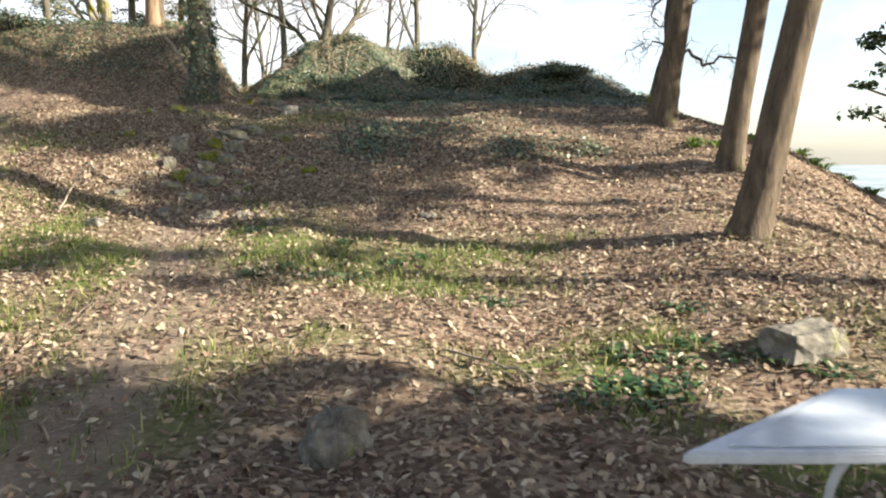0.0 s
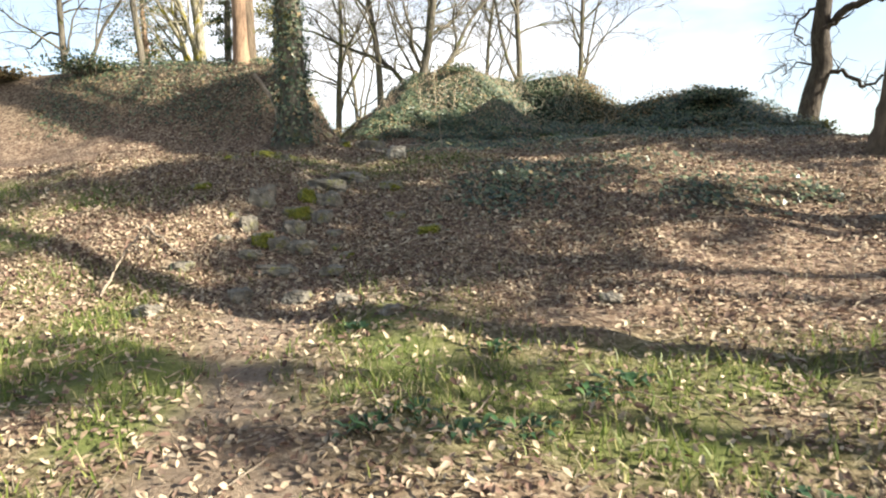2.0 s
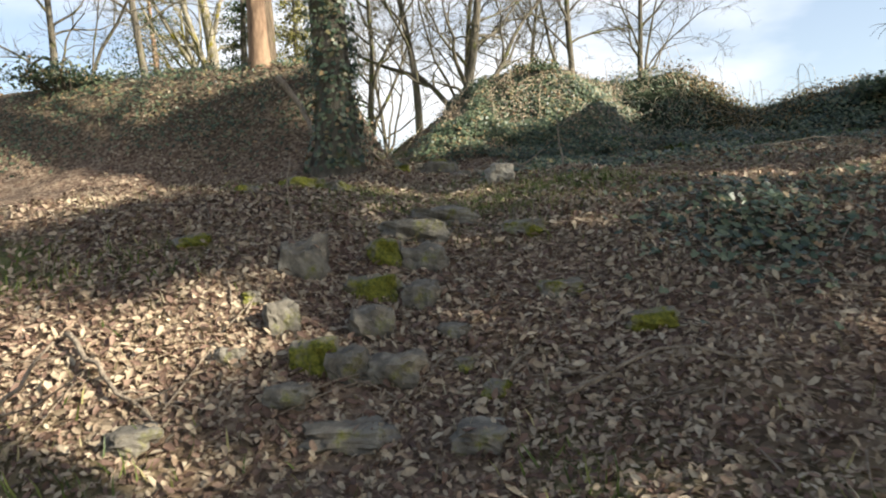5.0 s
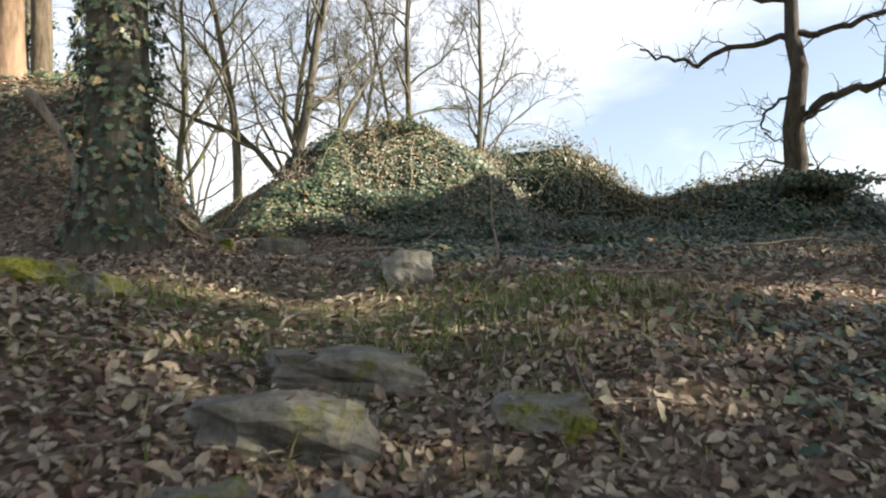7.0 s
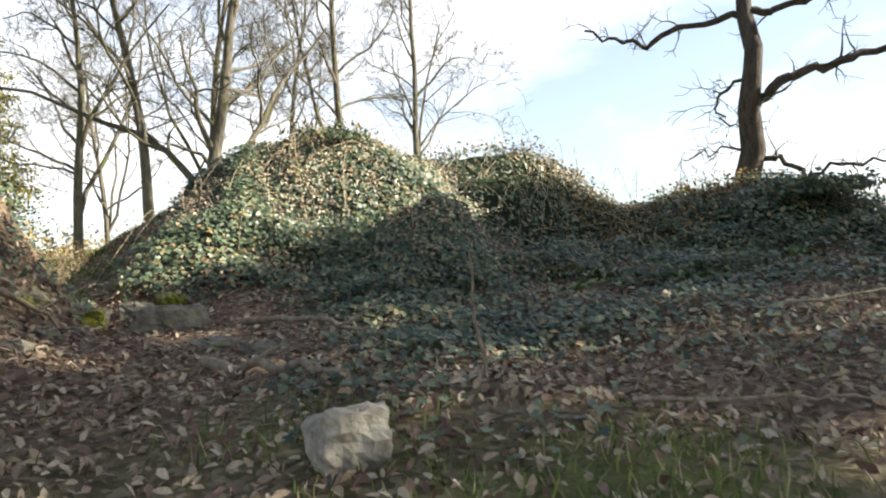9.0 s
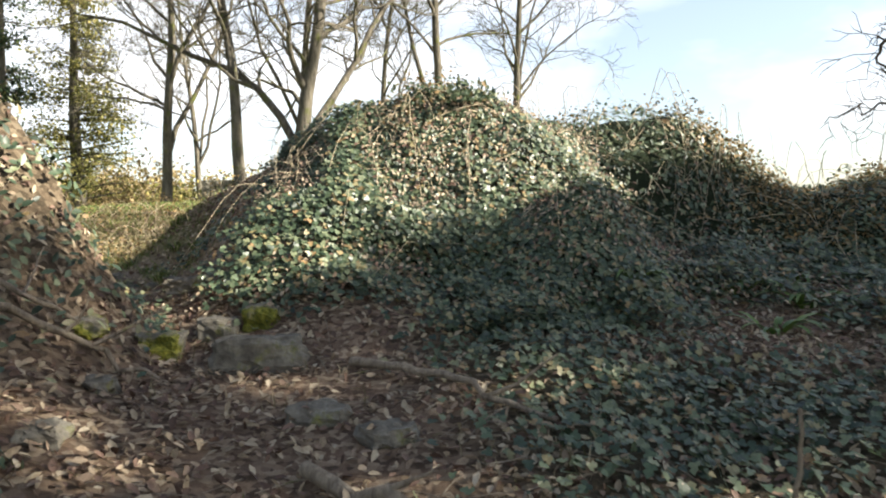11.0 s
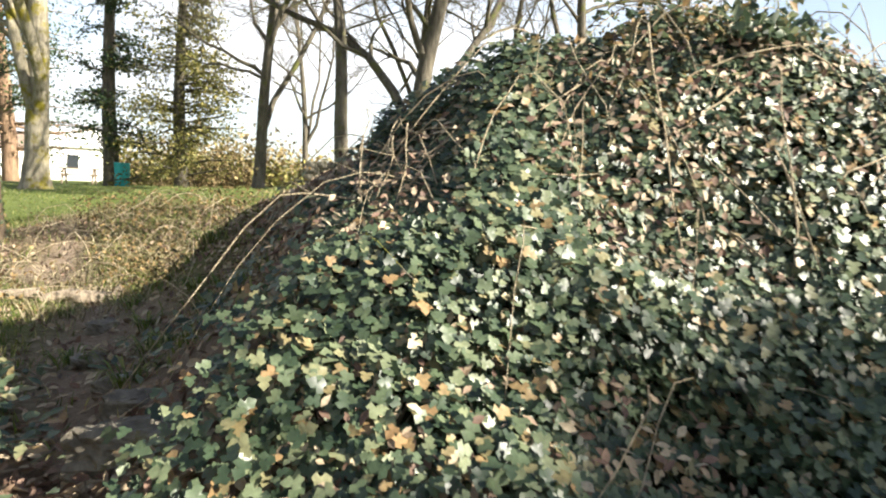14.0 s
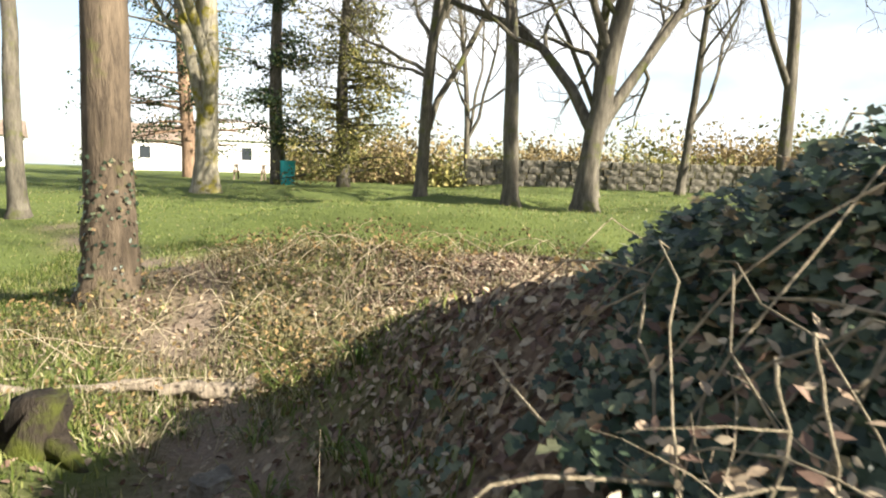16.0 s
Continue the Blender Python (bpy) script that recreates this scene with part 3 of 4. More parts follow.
# ---- meadow trees ----
MEADOW = [(-9.56, 35.5, 11, 0.15, 2, 0.2), (-7.33, 34.7, 13, 0.17, 0, 0.35), (-5.8, 34.5, 12, 0.22, 3, 0.2), (-6.0, 39.6, 12, 0.15, 1, 0.25), (-1.4, 39.5, 15, 0.17, 1, 0.3), (1.8, 41.0, 13, 0.16, 1, 0.25),
          (-16.1, 30.9, 14, 0.17, 0, 0.4), (-19.0, 30.0, 12, 0.16, 1, 0.3), (-3.6, 44.0, 12, 0.14, 1, 0.3), (-12.5, 52.0, 12, 0.16, 2, 0.25)]
for k, (x, y, tall, radius, fork, low) in enumerate(MEADOW):
    bare_tree(x, y, tall, radius, BARK_GREY, "leafless meadow tree with fine spreading branches", (0.02 * (k % 3 - 1), 0), 30 + k, limbs=15, low=low, fork=fork, bend=0.045, twig=1.0, thin=0.009, crook=0.2)
bare_tree(-17.9, 39.7, 16, 0.36, BARK_PALE, "pale mossy tree forking into several upright stems", (0.02, 0), 50, limbs=7, low=0.22, fork=3, bend=0.03, spread_angle=30)
e, pts, rad = bare_tree(-9.71, 25.8, 14, 0.25, BARK, "tree with ridged brown bark and ivy at its foot", (-0.02, 0), 51, limbs=8, low=0.45, bend=0.015)
ivy_coat(e, pts, rad, 0.0, 0.1, 420, 0.03, 0.05)
conifer(-19.35, 47.0, 18, 0.33, NEEDLE, BARK_GREY, "tall dark conifer with an ivy-clad trunk", 60, low=0.1, wide=0.1, gap=0.4, layers=38, clumps=90, top=0.5, needle=0.55)
conifer(-16.2, 46.5, 13, 0.3, NEEDLE_GOLD, BARK_GREY, "yellow-green conifer at the meadow's edge", 61, low=0.05, wide=0.22, layers=40, clumps=120, gap=0.2, top=0.8, needle=0.5)
conifer(-27.0, 52.0, 16, 0.4, NEEDLE, BARK_PINE, "broad dark pine on the lawn", 62, low=0.1, wide=0.34, layers=30, clumps=110, top=0.6, needle=0.6)
# out of view, added so its trunk and limbs band the bank with shade
bare_tree(16.5, 22.0, 18.5 - float(height(16.5, 22.0, False)), 0.34, BARK, "unseen leafless tree on the falling hillside, added for its bands of shade", (0.0, 0), 90, limbs=13, low=0.55, bend=0.012, bits=2)

# ---- trees on the sunny side, mostly out of view, placed for their shade on bank and mound ----
def shade_conifer(x, y, tip, wide, gap, seed, low=0.12, top=0.35, clumps=60):
    tall = tip - float(height(x, y, False))
    conifer(x, y, tall, 0.26, NEEDLE, BARK_PINE, "dense dark conifer on the falling hillside", seed, low=low, wide=wide, layers=42, clumps=clumps, gap=gap, top=top)


shade_conifer(16.4, 23.6, 11.5, 0.2, 0.45, 62, 0.38, 0.75, 40)
shade_conifer(14.6, 16.3, 12.4, 0.12, 0.1, 75)
shade_conifer(16.7, 17.2, 12.6, 0.05, 0.1, 76)
shade_conifer(15.0, 16.8, 12.7, 0.09, 0.05, 63)
shade_conifer(17.4, 16.2, 13.05, 0.09, 0.08, 72)
shade_conifer(15.0, 15.1, 12.9, 0.16, 0.05, 71)
shade_conifer(15.3, 14.1, 13.3, 0.11, 0.18, 74)
shade_conifer(15.5, 12.4, 16.4, 0.115, 0.12, 64)


def pad_pine(x, y, z0, z1, wide, pads, pad, seed, label="unseen old pine with flat tufts of needles on the hillside, added for its shade"):
    """Pine whose needles stand in loose flat pads at the ends of crooked boughs, from height z0 to z1."""
    r = np.random.default_rng(seed)
    g = float(height(x, y, False)) - 0.1
    e = thing("pine_tree", x, y, g, label, "tree", "trees")
    trunk, _ = wander((0, 0, -0.5), (0, 0, 1), z1 - g, 14, 0.03, 0.03, r)
    t = Tubes()
    t.add(trunk, np.linspace(0.24, 0.05, 15), 10, 0.04)
    t.build("trunk", BARK_PINE, e)
    boughs, P, N = Tubes(), [], []
    for k in range(pads):
        zc = r.uniform(z0, z1) - g
        a, rad = r.uniform(0, 2 * math.pi), wide * math.sqrt(r.random()) * (1.0 - 0.45 * (zc + g - z0) / (z1 - z0))
        c = np.array([rad * math.cos(a), rad * math.sin(a), zc])
        root = np.array([np.interp(zc - 0.35 * rad, trunk[:, 2], trunk[:, i]) for i in range(3)])
        mid = (root + c) / 2 + r.normal(size=3) * 0.15
        boughs.add([root, mid, c], [0.05, 0.035, 0.012], 5)
        m = int(46 * (pad / 0.45) ** 2)
        q = r.normal(size=(m, 3)) * np.array([0.5, 0.5, 0.2]) * pad * r.uniform(0.7, 1.3)
        P.append(c + q)
        N.append(r.normal(size=(m, 3)) + np.array([0, 0, 0.8]))
    tagged(boughs.build("bough_growth", BARK_PINE, e), kind="stuff")
    P, N = np.concatenate(P), np.concatenate(N)
    v, f = scatter(P, N, r.uniform(0.16, 0.3, len(P)), leaf_shape("tuft"), tilt=0.3)
    mesh_object("crown", v, f, NEEDLE, e, False, kind="stuff")


# all but the last unseen, added for dappled shade on bank and foreground
pad_pine(15.5, 10.7, 10.2, 14.0, 1.6, 36, 0.5, 65)
pad_pine(15.0, 9.0, 9.8, 13.2, 1.5, 36, 0.5, 66)
pad_pine(15.0, 7.5, 8.8, 13.0, 1.3, 60, 0.5, 67)
pad_pine(15.0, 5.8, 8.9, 10.9, 1.3, 30, 0.45, 73)
pad_pine(15.0, 6.5, 12.1, 14.2, 1.5, 18, 0.45, 79)
pad_pine(14.6, 3.0, 8.2, 10.5, 1.5, 8, 0.45, 77)
pad_pine(11.0, 0.6, 3.4, 7.2, 1.2, 40, 0.45, 68)
pad_pine(11.2, -0.7, 2.6, 8.2, 1.7, 52, 0.45, 69)
pad_pine(12.0, -3.1, 2.4, 8.8, 1.7, 46, 0.45, 70)
pad_pine(15.2, 24.0, 2.4, 8.5, 1.7, 26, 0.5, 78, "dark pine down the hillside")

# ---- stones ----
STONE_TOPS = []


def stone(x, y, w, d, h, mat, label, seed, rz=0, up=0.5, name="stone", group="stones on the bank", box=0.55):
    """A rough block: a rounded box, chipped by noise. up: the share of it that shows above the soil."""
    bm = bmesh.new()
    bmesh.ops.create_cube(bm, size=2)
    bmesh.ops.subdivide_edges(bm, edges=bm.edges[:], cuts=6, use_grid_fill=True)
    off = Vector((seed * 3.7, seed * 1.9, seed * 5.3))
    for v in bm.verts:
        c = v.co.copy()
        ball = c.normalized() * 1.25
        c = ball.lerp(c, box)
        q = noise.noise(c * 0.9 + off) * 0.36 + noise.noise(c * 2.4 + off) * 0.2 + noise.noise(c * 6 + off) * 0.09
        c *= 1 + q
        v.co = (c.x * w * 0.46, c.y * d * 0.46, c.z * h * 0.46)
    me = bpy.data.meshes.new(name)
    bm.to_mesh(me)
    bm.free()
    me.materials.append(mat)
    ob = new(name, me)
    z = float(height(x, y))
    ob.matrix_world = pose(x, y, z + h * (up - 0.5), seed % 7 - 3, seed % 5 - 2, rz)
    STONE_TOPS.append((x, y, w, d, z + h * (up - 0.5) + 0.42 * h))
    return tagged(ob, label, "stone", group)


STEPS = [(-3.94, 11.02, 0.25, 0.28, 0.24, 1), (-3.75, 11.0, 0.21, 0.28, 0.24, 0), (-3.51, 11.03, 0.29, 0.28, 0.22, 0), (-3.83, 11.92, 0.33, 0.24, 0.22, 1), (-3.5, 11.86, 0.24, 0.26, 0.22, 0),
         (-3.84, 12.4, 0.26, 0.28, 0.24, 1), (-3.56, 12.42, 0.30, 0.28, 0.24, 0), (-3.72, 12.97, 0.54, 0.36, 0.22, 0), (-3.52, 13.45, 0.62, 0.34, 0.2, 0), (-3.66, 10.5, 0.44, 0.3, 0.12, 0), (-3.98, 10.68, 0.24, 0.2, 0.14, 0), (-3.0, 10.5, 0.24, 0.3, 0.14, 0)]
for k, (x, y, w, d, h, moss) in enumerate(STEPS):
    stone(x, y, w, d, h, STONE_MOSS if moss else STONE, "mossy squared stone block of the woodland steps" if moss else "grey squared stone block of the woodland steps", k + 1, 4 * math.sin(k), 0.54, "step_stone", "stone steps", 0.5)
for k, (x, y, w, d, h, moss) in enumerate([(-4.34, 18.74, 0.56, 0.3, 0.32, 0), (-4.72, 19.3, 0.26, 0.24, 0.22, 0), (-4.42, 19.42, 0.24, 0.24, 0.2, 1), (-4.98, 18.9, 0.28, 0.26, 0.22, 1), (-5.1, 20.25, 0.4, 0.25, 0.16, 0)]):
    stone(x, y, w, d, h, STONE_MOSS if moss else STONE, "dark mossy stone block of the upper steps" if moss else "grey stone block of the upper steps", k + 21, 6 * math.sin(2 * k), 0.6, "step_stone", "upper stone steps", 0.6)
stone(-4.33, 12.02, 0.33, 0.32, 0.52, STONE, "tall grey mossy boulder beside the stone steps", 41, 15, 0.34, box=0.6)
stone(-4.24, 11.3, 0.2, 0.2, 0.24, STONE, "pale sunlit stone beside the steps", 42, 30, 0.65)
stone(-3.72, 11.45, 0.25, 0.22, 0.24, STONE, "rounded pale stone lying in the steps", 43, 20, 0.6)
stone(-3.16, 15.3, 0.28, 0.25, 0.26, STONE_PALE, "pale weathered boulder on the grass beside the path", 44, 10, 0.82, "boulder", "boulders", 0.3)
stone(-0.54, 3.52, 0.3, 0.26, 0.4, STONE, "small dark pointed stone in the grass", 45, 30, 0.55, box=0.05)
stone(2.52, 4.95, 0.6, 0.36, 0.36, STONE, "large pale stone half buried in leaves", 46, 25, 0.55, "boulder", "boulders")
SMALL = [(-2.1, 11.45, 0.28, 1), (-5.15, 12.05, 0.25, 1), (-2.95, 10.9, 0.17, 1), (-3.14, 11.15, 0.15, 1), (-2.86, 13.08, 0.32, 1), (-2.6, 11.95, 0.27, 1), (-5.2, 14.6, 0.45, 1), (-4.75, 14.3, 0.4, 1), (-4.5, 11.5, 0.15, 1), (-3.23, 11.47, 0.17, 0),
         (-4.4, 10.9, 0.2, 0), (-4.55, 10.2, 0.22, 0), (-3.2, 9.9, 0.3, 0), (-3.75, 9.8, 0.3, 0), (-4.5, 9.4, 0.25, 0), (-2.6, 9.6, 0.26, 0), (-2.1, 9.2, 0.22, 0), (-0.2, 9.6, 0.25, 0), (-5.3, 13.4, 0.3, 1)]
SMALL += [(-3.9, 17.9, 0.3, 0), (-3.55, 17.6, 0.28, 0), (-5.07, 18.05, 0.2, 0), (-5.0, 17.3, 0.22, 0), (-5.3, 18.5, 0.25, 1), (-4.6, 20.4, 0.22, 0), (-5.35, 20.7, 0.22, 0), (-6.2, 21.9, 0.22, 0), (-5.75, 21.3, 0.2, 0),
         (2.4, 9.9, 0.16, 0), (3.3, 10.4, 0.16, 0), (2.9, 11.4, 0.2, 0), (-6.6, 22.8, 0.22, 0)]
for k, (x, y, w, moss) in enumerate(SMALL):
    stone(x, y, w, w * 0.8, w * 0.55, STONE_MOSS if moss else STONE, "low stone under bright green moss" if moss else "loose grey stone among dead leaves", 60 + k, 37 * k, 0.5)


# ---- fallen wood ----
def stick(line, r0, mat, label, name="fallen_branch", sides=7, side_twigs=2, seed=1, lift=0.03):
    """A branch on the ground through plan points (x, y, height above the soil)."""
    r = np.random.default_rng(seed)
    p = np.array([(x, y, float(height(x, y)) + h + lift) for x, y, h in line])
    t0 = np.linspace(0, 1, len(p))
    s = np.linspace(0, 1, 12)
    q = np.stack([np.interp(s, t0, p[:, k]) for k in range(3)], -1) + r.normal(size=(12, 3)) * r0 * 0.6
    base = q[0].copy()
    e = thing(name, *base, label, "branch", "fallen branches")
    t = Tubes()
    t.add(q - base, np.linspace(r0, r0 * 0.45, 12), sides, 0.06)
    t.build("stem", mat, e)
    for _ in range(side_twigs):
        i = r.integers(3, 10)
        d = off_axis((q[i + 1] - q[i]) / np.linalg.norm(q[i + 1] - q[i]), radians(45), r)
        d[2] = abs(d[2]) * 0.5
        tw, _ = wander(q[i] - base, d, r.uniform(0.15, 0.5), 5, 0.2, 0.0, r)
        t = Tubes()
        t.add(tw, np.linspace(r0 * 0.5, r0 * 0.15, 6), 5)
        t.build("side_twig", mat, e)


stick([(-3.76, 18.6, 0), (-3.2, 18.1, 0.05), (-2.75, 17.6, 0.0)], 0.03, DEAD_WOOD, "long brown stick lying across the leaves", seed=1)
stick([(-5.75, 17.2, 0.5), (-5.45, 17.9, 0.25), (-5.15, 18.3, 0.05), (-4.85, 18.35, 0)], 0.028, DEAD_WOOD, "bare branch leaning on the bank", seed=2)
stick([(-6.0, 17.9, 0.6), (-5.5, 18.1, 0.2), (-5.2, 18.5, 0.02)], 0.022, DEAD_WOOD, "bare branch leaning on the bank", seed=3)
stick([(-3.9, 17.2, 0), (-3.3, 16.6, 0.05), (-2.9, 16.2, 0)], 0.035, DEAD_WOOD, "brown fallen branch beside the path", seed=4)
stick([(-3.9, 13.6, 0.0), (-3.8, 14.2, 0.05), (-3.72, 14.7, 0)], 0.011, DEAD_WOOD, "thin grey stick on the grass", seed=5)
stick([(-5.3, 10.8, 0.05), (-4.9, 10.5, 0.05), (-4.5, 10.3, 0)], 0.018, DEAD_WOOD, "thin stick among red-brown leaves", seed=6)
stick([(-5.1, 9.6, 0.0), (-5.0, 9.9, 0.25), (-4.9, 10.2, 0.4)], 0.015, DEAD_WOOD, "thin upright dead stem", seed=7)
stick([(-6.6, 18.0, 0.9), (-6.1, 17.7, 0.35), (-5.7, 17.4, 0.1)], 0.05, DEAD_WOOD, "pale broken branch lying on the ridge", seed=8)
stick([(-2.6, 10.7, 0.05), (-2.1, 10.9, 0.1), (-1.7, 10.85, 0.02)], 0.012, DEAD_WOOD, "thin pale stick on the bank", seed=9)
stick([(-2.45, 15.9, 0.0), (-2.48, 15.95, 0.3), (-2.5, 15.9, 0.6)], 0.012, DEAD_WOOD, "thin upright dead stem", side_twigs=0, seed=10)
stick([(-4.45, 12.2, 0.0), (-4.48, 12.2, 0.3), (-4.46, 12.2, 0.6)], 0.010, DEAD_WOOD, "thin upright dead stem", side_twigs=0, seed=11)
stick([(-7.25, 24.32, 0.0), (-8.0, 24.0, 0.02), (-8.85, 23.62, 0.02)], 0.07, DEAD_WOOD, "pale log lying across the path", "log", 10, 0, 12, 0.04)
stick([(0.0, 5.0, 0.0), (0.45, 4.6, 0.05), (0.7, 4.2, 0.0)], 0.012, DEAD_WOOD, "thin stick in the grass", seed=13)
stick([(-0.2, 17.0, 0.0), (0.6, 16.8, 0.08), (1.4, 16.9, 0.0)], 0.015, DEAD_WOOD, "thin stick on the leaves", seed=14)
stick([(-1.9, 15.5, 0.0), (-1.2, 15.3, 0.08), (-0.6, 15.4, 0.0)], 0.014, DEAD_WOOD, "thin stick on the leaves", seed=15)


def stump(x, y, w, h):
    e = thing("tree_stump", x, y, float(height(x, y)) - 0.05, "old dark mossy tree stump beside the path", "stump")
    t = Tubes()
    t.add([(0, 0, -0.2), (0, 0, 0.05), (0.02, 0, h * 0.5), (0.05, 0.02, h * 0.8), (0.06, 0.02, h), (0.05, 0.02, h * 0.97)], [w * 1.3, w * 1.15, w * 0.9, w * 0.8, w * 0.6, 0.01], 16, 0.2)
    t.build("wood", BARK_STUMP, e)
    t = Tubes()
    t.add([(w * 0.6, 0, 0.1), (w * 1.5, -0.05, 0.08), (w * 2.6, -0.1, -0.05)], [w * 0.5, w * 0.35, w * 0.15], 9, 0.08)
    t.build("root", BARK_STUMP, e)


stump(-7.72, 22.83, 0.17, 0.36)

# ---- orientation table at the start ----
METAL, mn, ml, mb = material("painted_grey_metal", 0.35, 0.5)
mt = noise_node(mn, ml, 30, 5)
mr = ramp_node(mn, [(0.3, (0.34, 0.36, 0.39)), (0.7, (0.45, 0.47, 0.50))])
ml.new(mt.outputs["Fac"], mr.inputs["Fac"])
ml.new(mr.outputs["Color"], mb.inputs["Base Color"])
PANEL, pn, pl, pb = material("printed_panel", 0.15, 0.5)
pt = noise_node(pn, pl, 2.6, 4)
pr = ramp_node(pn, [(0.35, (0.36, 0.39, 0.43)), (0.55, (0.48, 0.50, 0.51)), (0.7, (0.28, 0.44, 0.54))])
pl.new(pt.outputs["Fac"], pr.inputs["Fac"])
pl.new(pr.outputs["Color"], pb.inputs["Base Color"])


def slab(corners, thick, bevel=0.006):
    bm = bmesh.new()
    f = bm.faces.new([bm.verts.new((x, y, 0)) for x, y in corners])
    up = bmesh.ops.extrude_face_region(bm, geom=[f])
    bmesh.ops.translate(bm, verts=[v for v in up["geom"] if isinstance(v, bmesh.types.BMVert)], vec=(0, 0, thick))
    bmesh.ops.recalc_face_normals(bm, faces=bm.faces[:])
    bmesh.ops.bevel(bm, geom=bm.edges[:], offset=bevel, segments=2, affect="EDGES")
    return bm


def rod(points, radii, sides=12):
    t = Tubes()
    t.add(points, radii, sides)
    bm = bmesh.new()
    vs = [bm.verts.new(p) for p in np.concatenate(t.v)]
    for q in np.concatenate(t.f):
        bm.faces.new([vs[i] for i in q])
    for ring in (vs[:sides], vs[-sides:]):
        bm.faces.new(ring)
    bmesh.ops.recalc_face_normals(bm, faces=bm.faces[:])
    return bm


zt = float(height(1.15, 1.75))
board = thing("information_table", 1.15, 1.75, zt, "grey metal information table with a printed top", "information board")
top = part("tabletop", slab([(-0.63, -0.24), (0.75, -0.24), (0.75, 0.2), (-0.07, 0.2)], 0.03), METAL, board, "pale grey metal tabletop")
top.location = (0, 0, 0.92)
face = part("printed_panel", slab([(-0.52, -0.215), (0.72, -0.215), (0.72, 0.175), (-0.06, 0.175)], 0.004, 0.001), PANEL, board, "glossy faded blue and white print")
face.location = (0, 0, 0.951)
for sx in (0.02, 0.55):
    part("leg", rod([(sx, 0, -0.2), (sx, 0, 0.925)], [0.03, 0.03]), METAL, board)
    part("bracket", rod([(sx + 0.19 * math.cos(a), 0.0, 0.71 + 0.19 * math.sin(a)) for a in np.linspace(math.pi, math.pi / 2, 8)][::-1], [0.012] * 8), METAL, board)

# ---- ferns and leafy clumps ----
def clump(x, y, n, ln, wd, mat, label, name="fern", category="plant", spread_r=0.08, seed=1, outward=0.9):
    r = np.random.default_rng(seed)
    z = float(height(x, y))
    V, F = [], []
    for k in range(n):
        a = r.uniform(0, 2 * math.pi)
        d = np.array([math.cos(a), math.sin(a), 0])
        side = np.array([-d[1], d[0], 0])
        L, w = ln * r.uniform(0.6, 1.1), wd * r.uniform(0.7, 1.2)
        o = d * r.uniform(0, spread_r)
        b = len(V) * 1
        rows = 6
        for i in range(rows):
            s = i / (rows - 1)
            out = outward * L * s
            up = L * (1.15 * s - 0.95 * s * s) * (1.3 - 0.4 * outward)
            half = w * (0.35 + 1.3 * s * (1 - s) * 2) * (1 - s ** 4) * 0.5
            p = o + d * out + np.array([0, 0, up])
            V += [p - side * half + np.array([0, 0, 0.25 * half]), p, p + side * half + np.array([0, 0, 0.25 * half])]
            if i:
                q = b + 3 * (i - 1)
                F += [(q, q + 1, q + 4, q + 3), (q + 1, q + 2, q + 5, q + 4)]
    e = thing(name, x, y, z - 0.01, label, category, "leafy plants")
    mesh_object("fronds", V, np.array(F), mat, e, True, kind="stuff")


FROND = leaf_material("fern_frond", [(0, (0.06, 0.11, 0.02)), (0.6, (0.13, 0.20, 0.03)), (1, (0.24, 0.27, 0.05))], 0.4, 0.45, 0.3)
DARK_FROND = leaf_material("dark_leaf", [(0, (0.022, 0.055, 0.02)), (0.6, (0.045, 0.10, 0.03)), (1, (0.10, 0.16, 0.05))], 0.42, 0.5, 0.25)
for k, (x, y) in enumerate([(-0.5, 20.1), (-0.15, 19.7), (0.2, 20.3), (-1.6, 19.7), (0.9, 19.6), (2.0, 19.6), (-0.8, 19.0), (0.4, 18.9)]):
    clump(x, y, 15, 0.42, 0.06, FROND, "bright green strap-leaved fern at the mound's foot", seed=k)
for k in range(16):
    clump(4.2 + 0.28 * k + 0.2 * math.sin(5 * k), 12.2 + 0.16 * k + 0.5 * math.sin(3 * k), 20, 0.38, 0.055, FROND, "bright green leafy clump at the hill's edge", "leafy_plant", seed=20 + k, outward=0.6)
for k, (x, y) in enumerate([(-1.6, 7.2), (-1.3, 7.0), (-1.8, 6.9), (-1.0, 7.2), (-0.5, 7.7), (-0.25, 7.9), (0.4, 6.4), (1.35, 5.0), (1.6, 4.9), (1.85, 5.15), (2.1, 4.9), (1.1, 4.35), (1.3, 4.25), (0.95, 4.2), (1.2, 4.5), (1.5, 4.4), (2.0, 5.9), (0.45, 6.3), (2.6, 4.6), (-3.7, 5.3), (-1.2, 8.5), (-2.3, 8.9)]):
    clump(x, y, 24, 0.17, 0.05, DARK_FROND, "dark green broad-leaved clump in the grass", "leafy_plant", seed=50 + k, spread_r=0.18, outward=0.8)
for k, (x, y) in enumerate([(-5.9, 22.0), (-6.2, 22.6), (-5.6, 22.4), (-6.6, 23.2), (-6.3, 21.9), (-7.3, 23.5), (-8.4, 24.0), (-7.0, 21.6), (-6.5, 21.0), (-5.35, 21.6), (-5.75, 21.9), (-5.9, 22.7), (-6.0, 23.2), (-5.6, 21.2), (-6.9, 24.2)]):
    clump(x, y, 34, 0.30, 0.014, GRASS_BLADE, "tuft of long green grass beside the path", "grass_tuft", "grass", seed=80 + k, spread_r=0.12, outward=0.55)
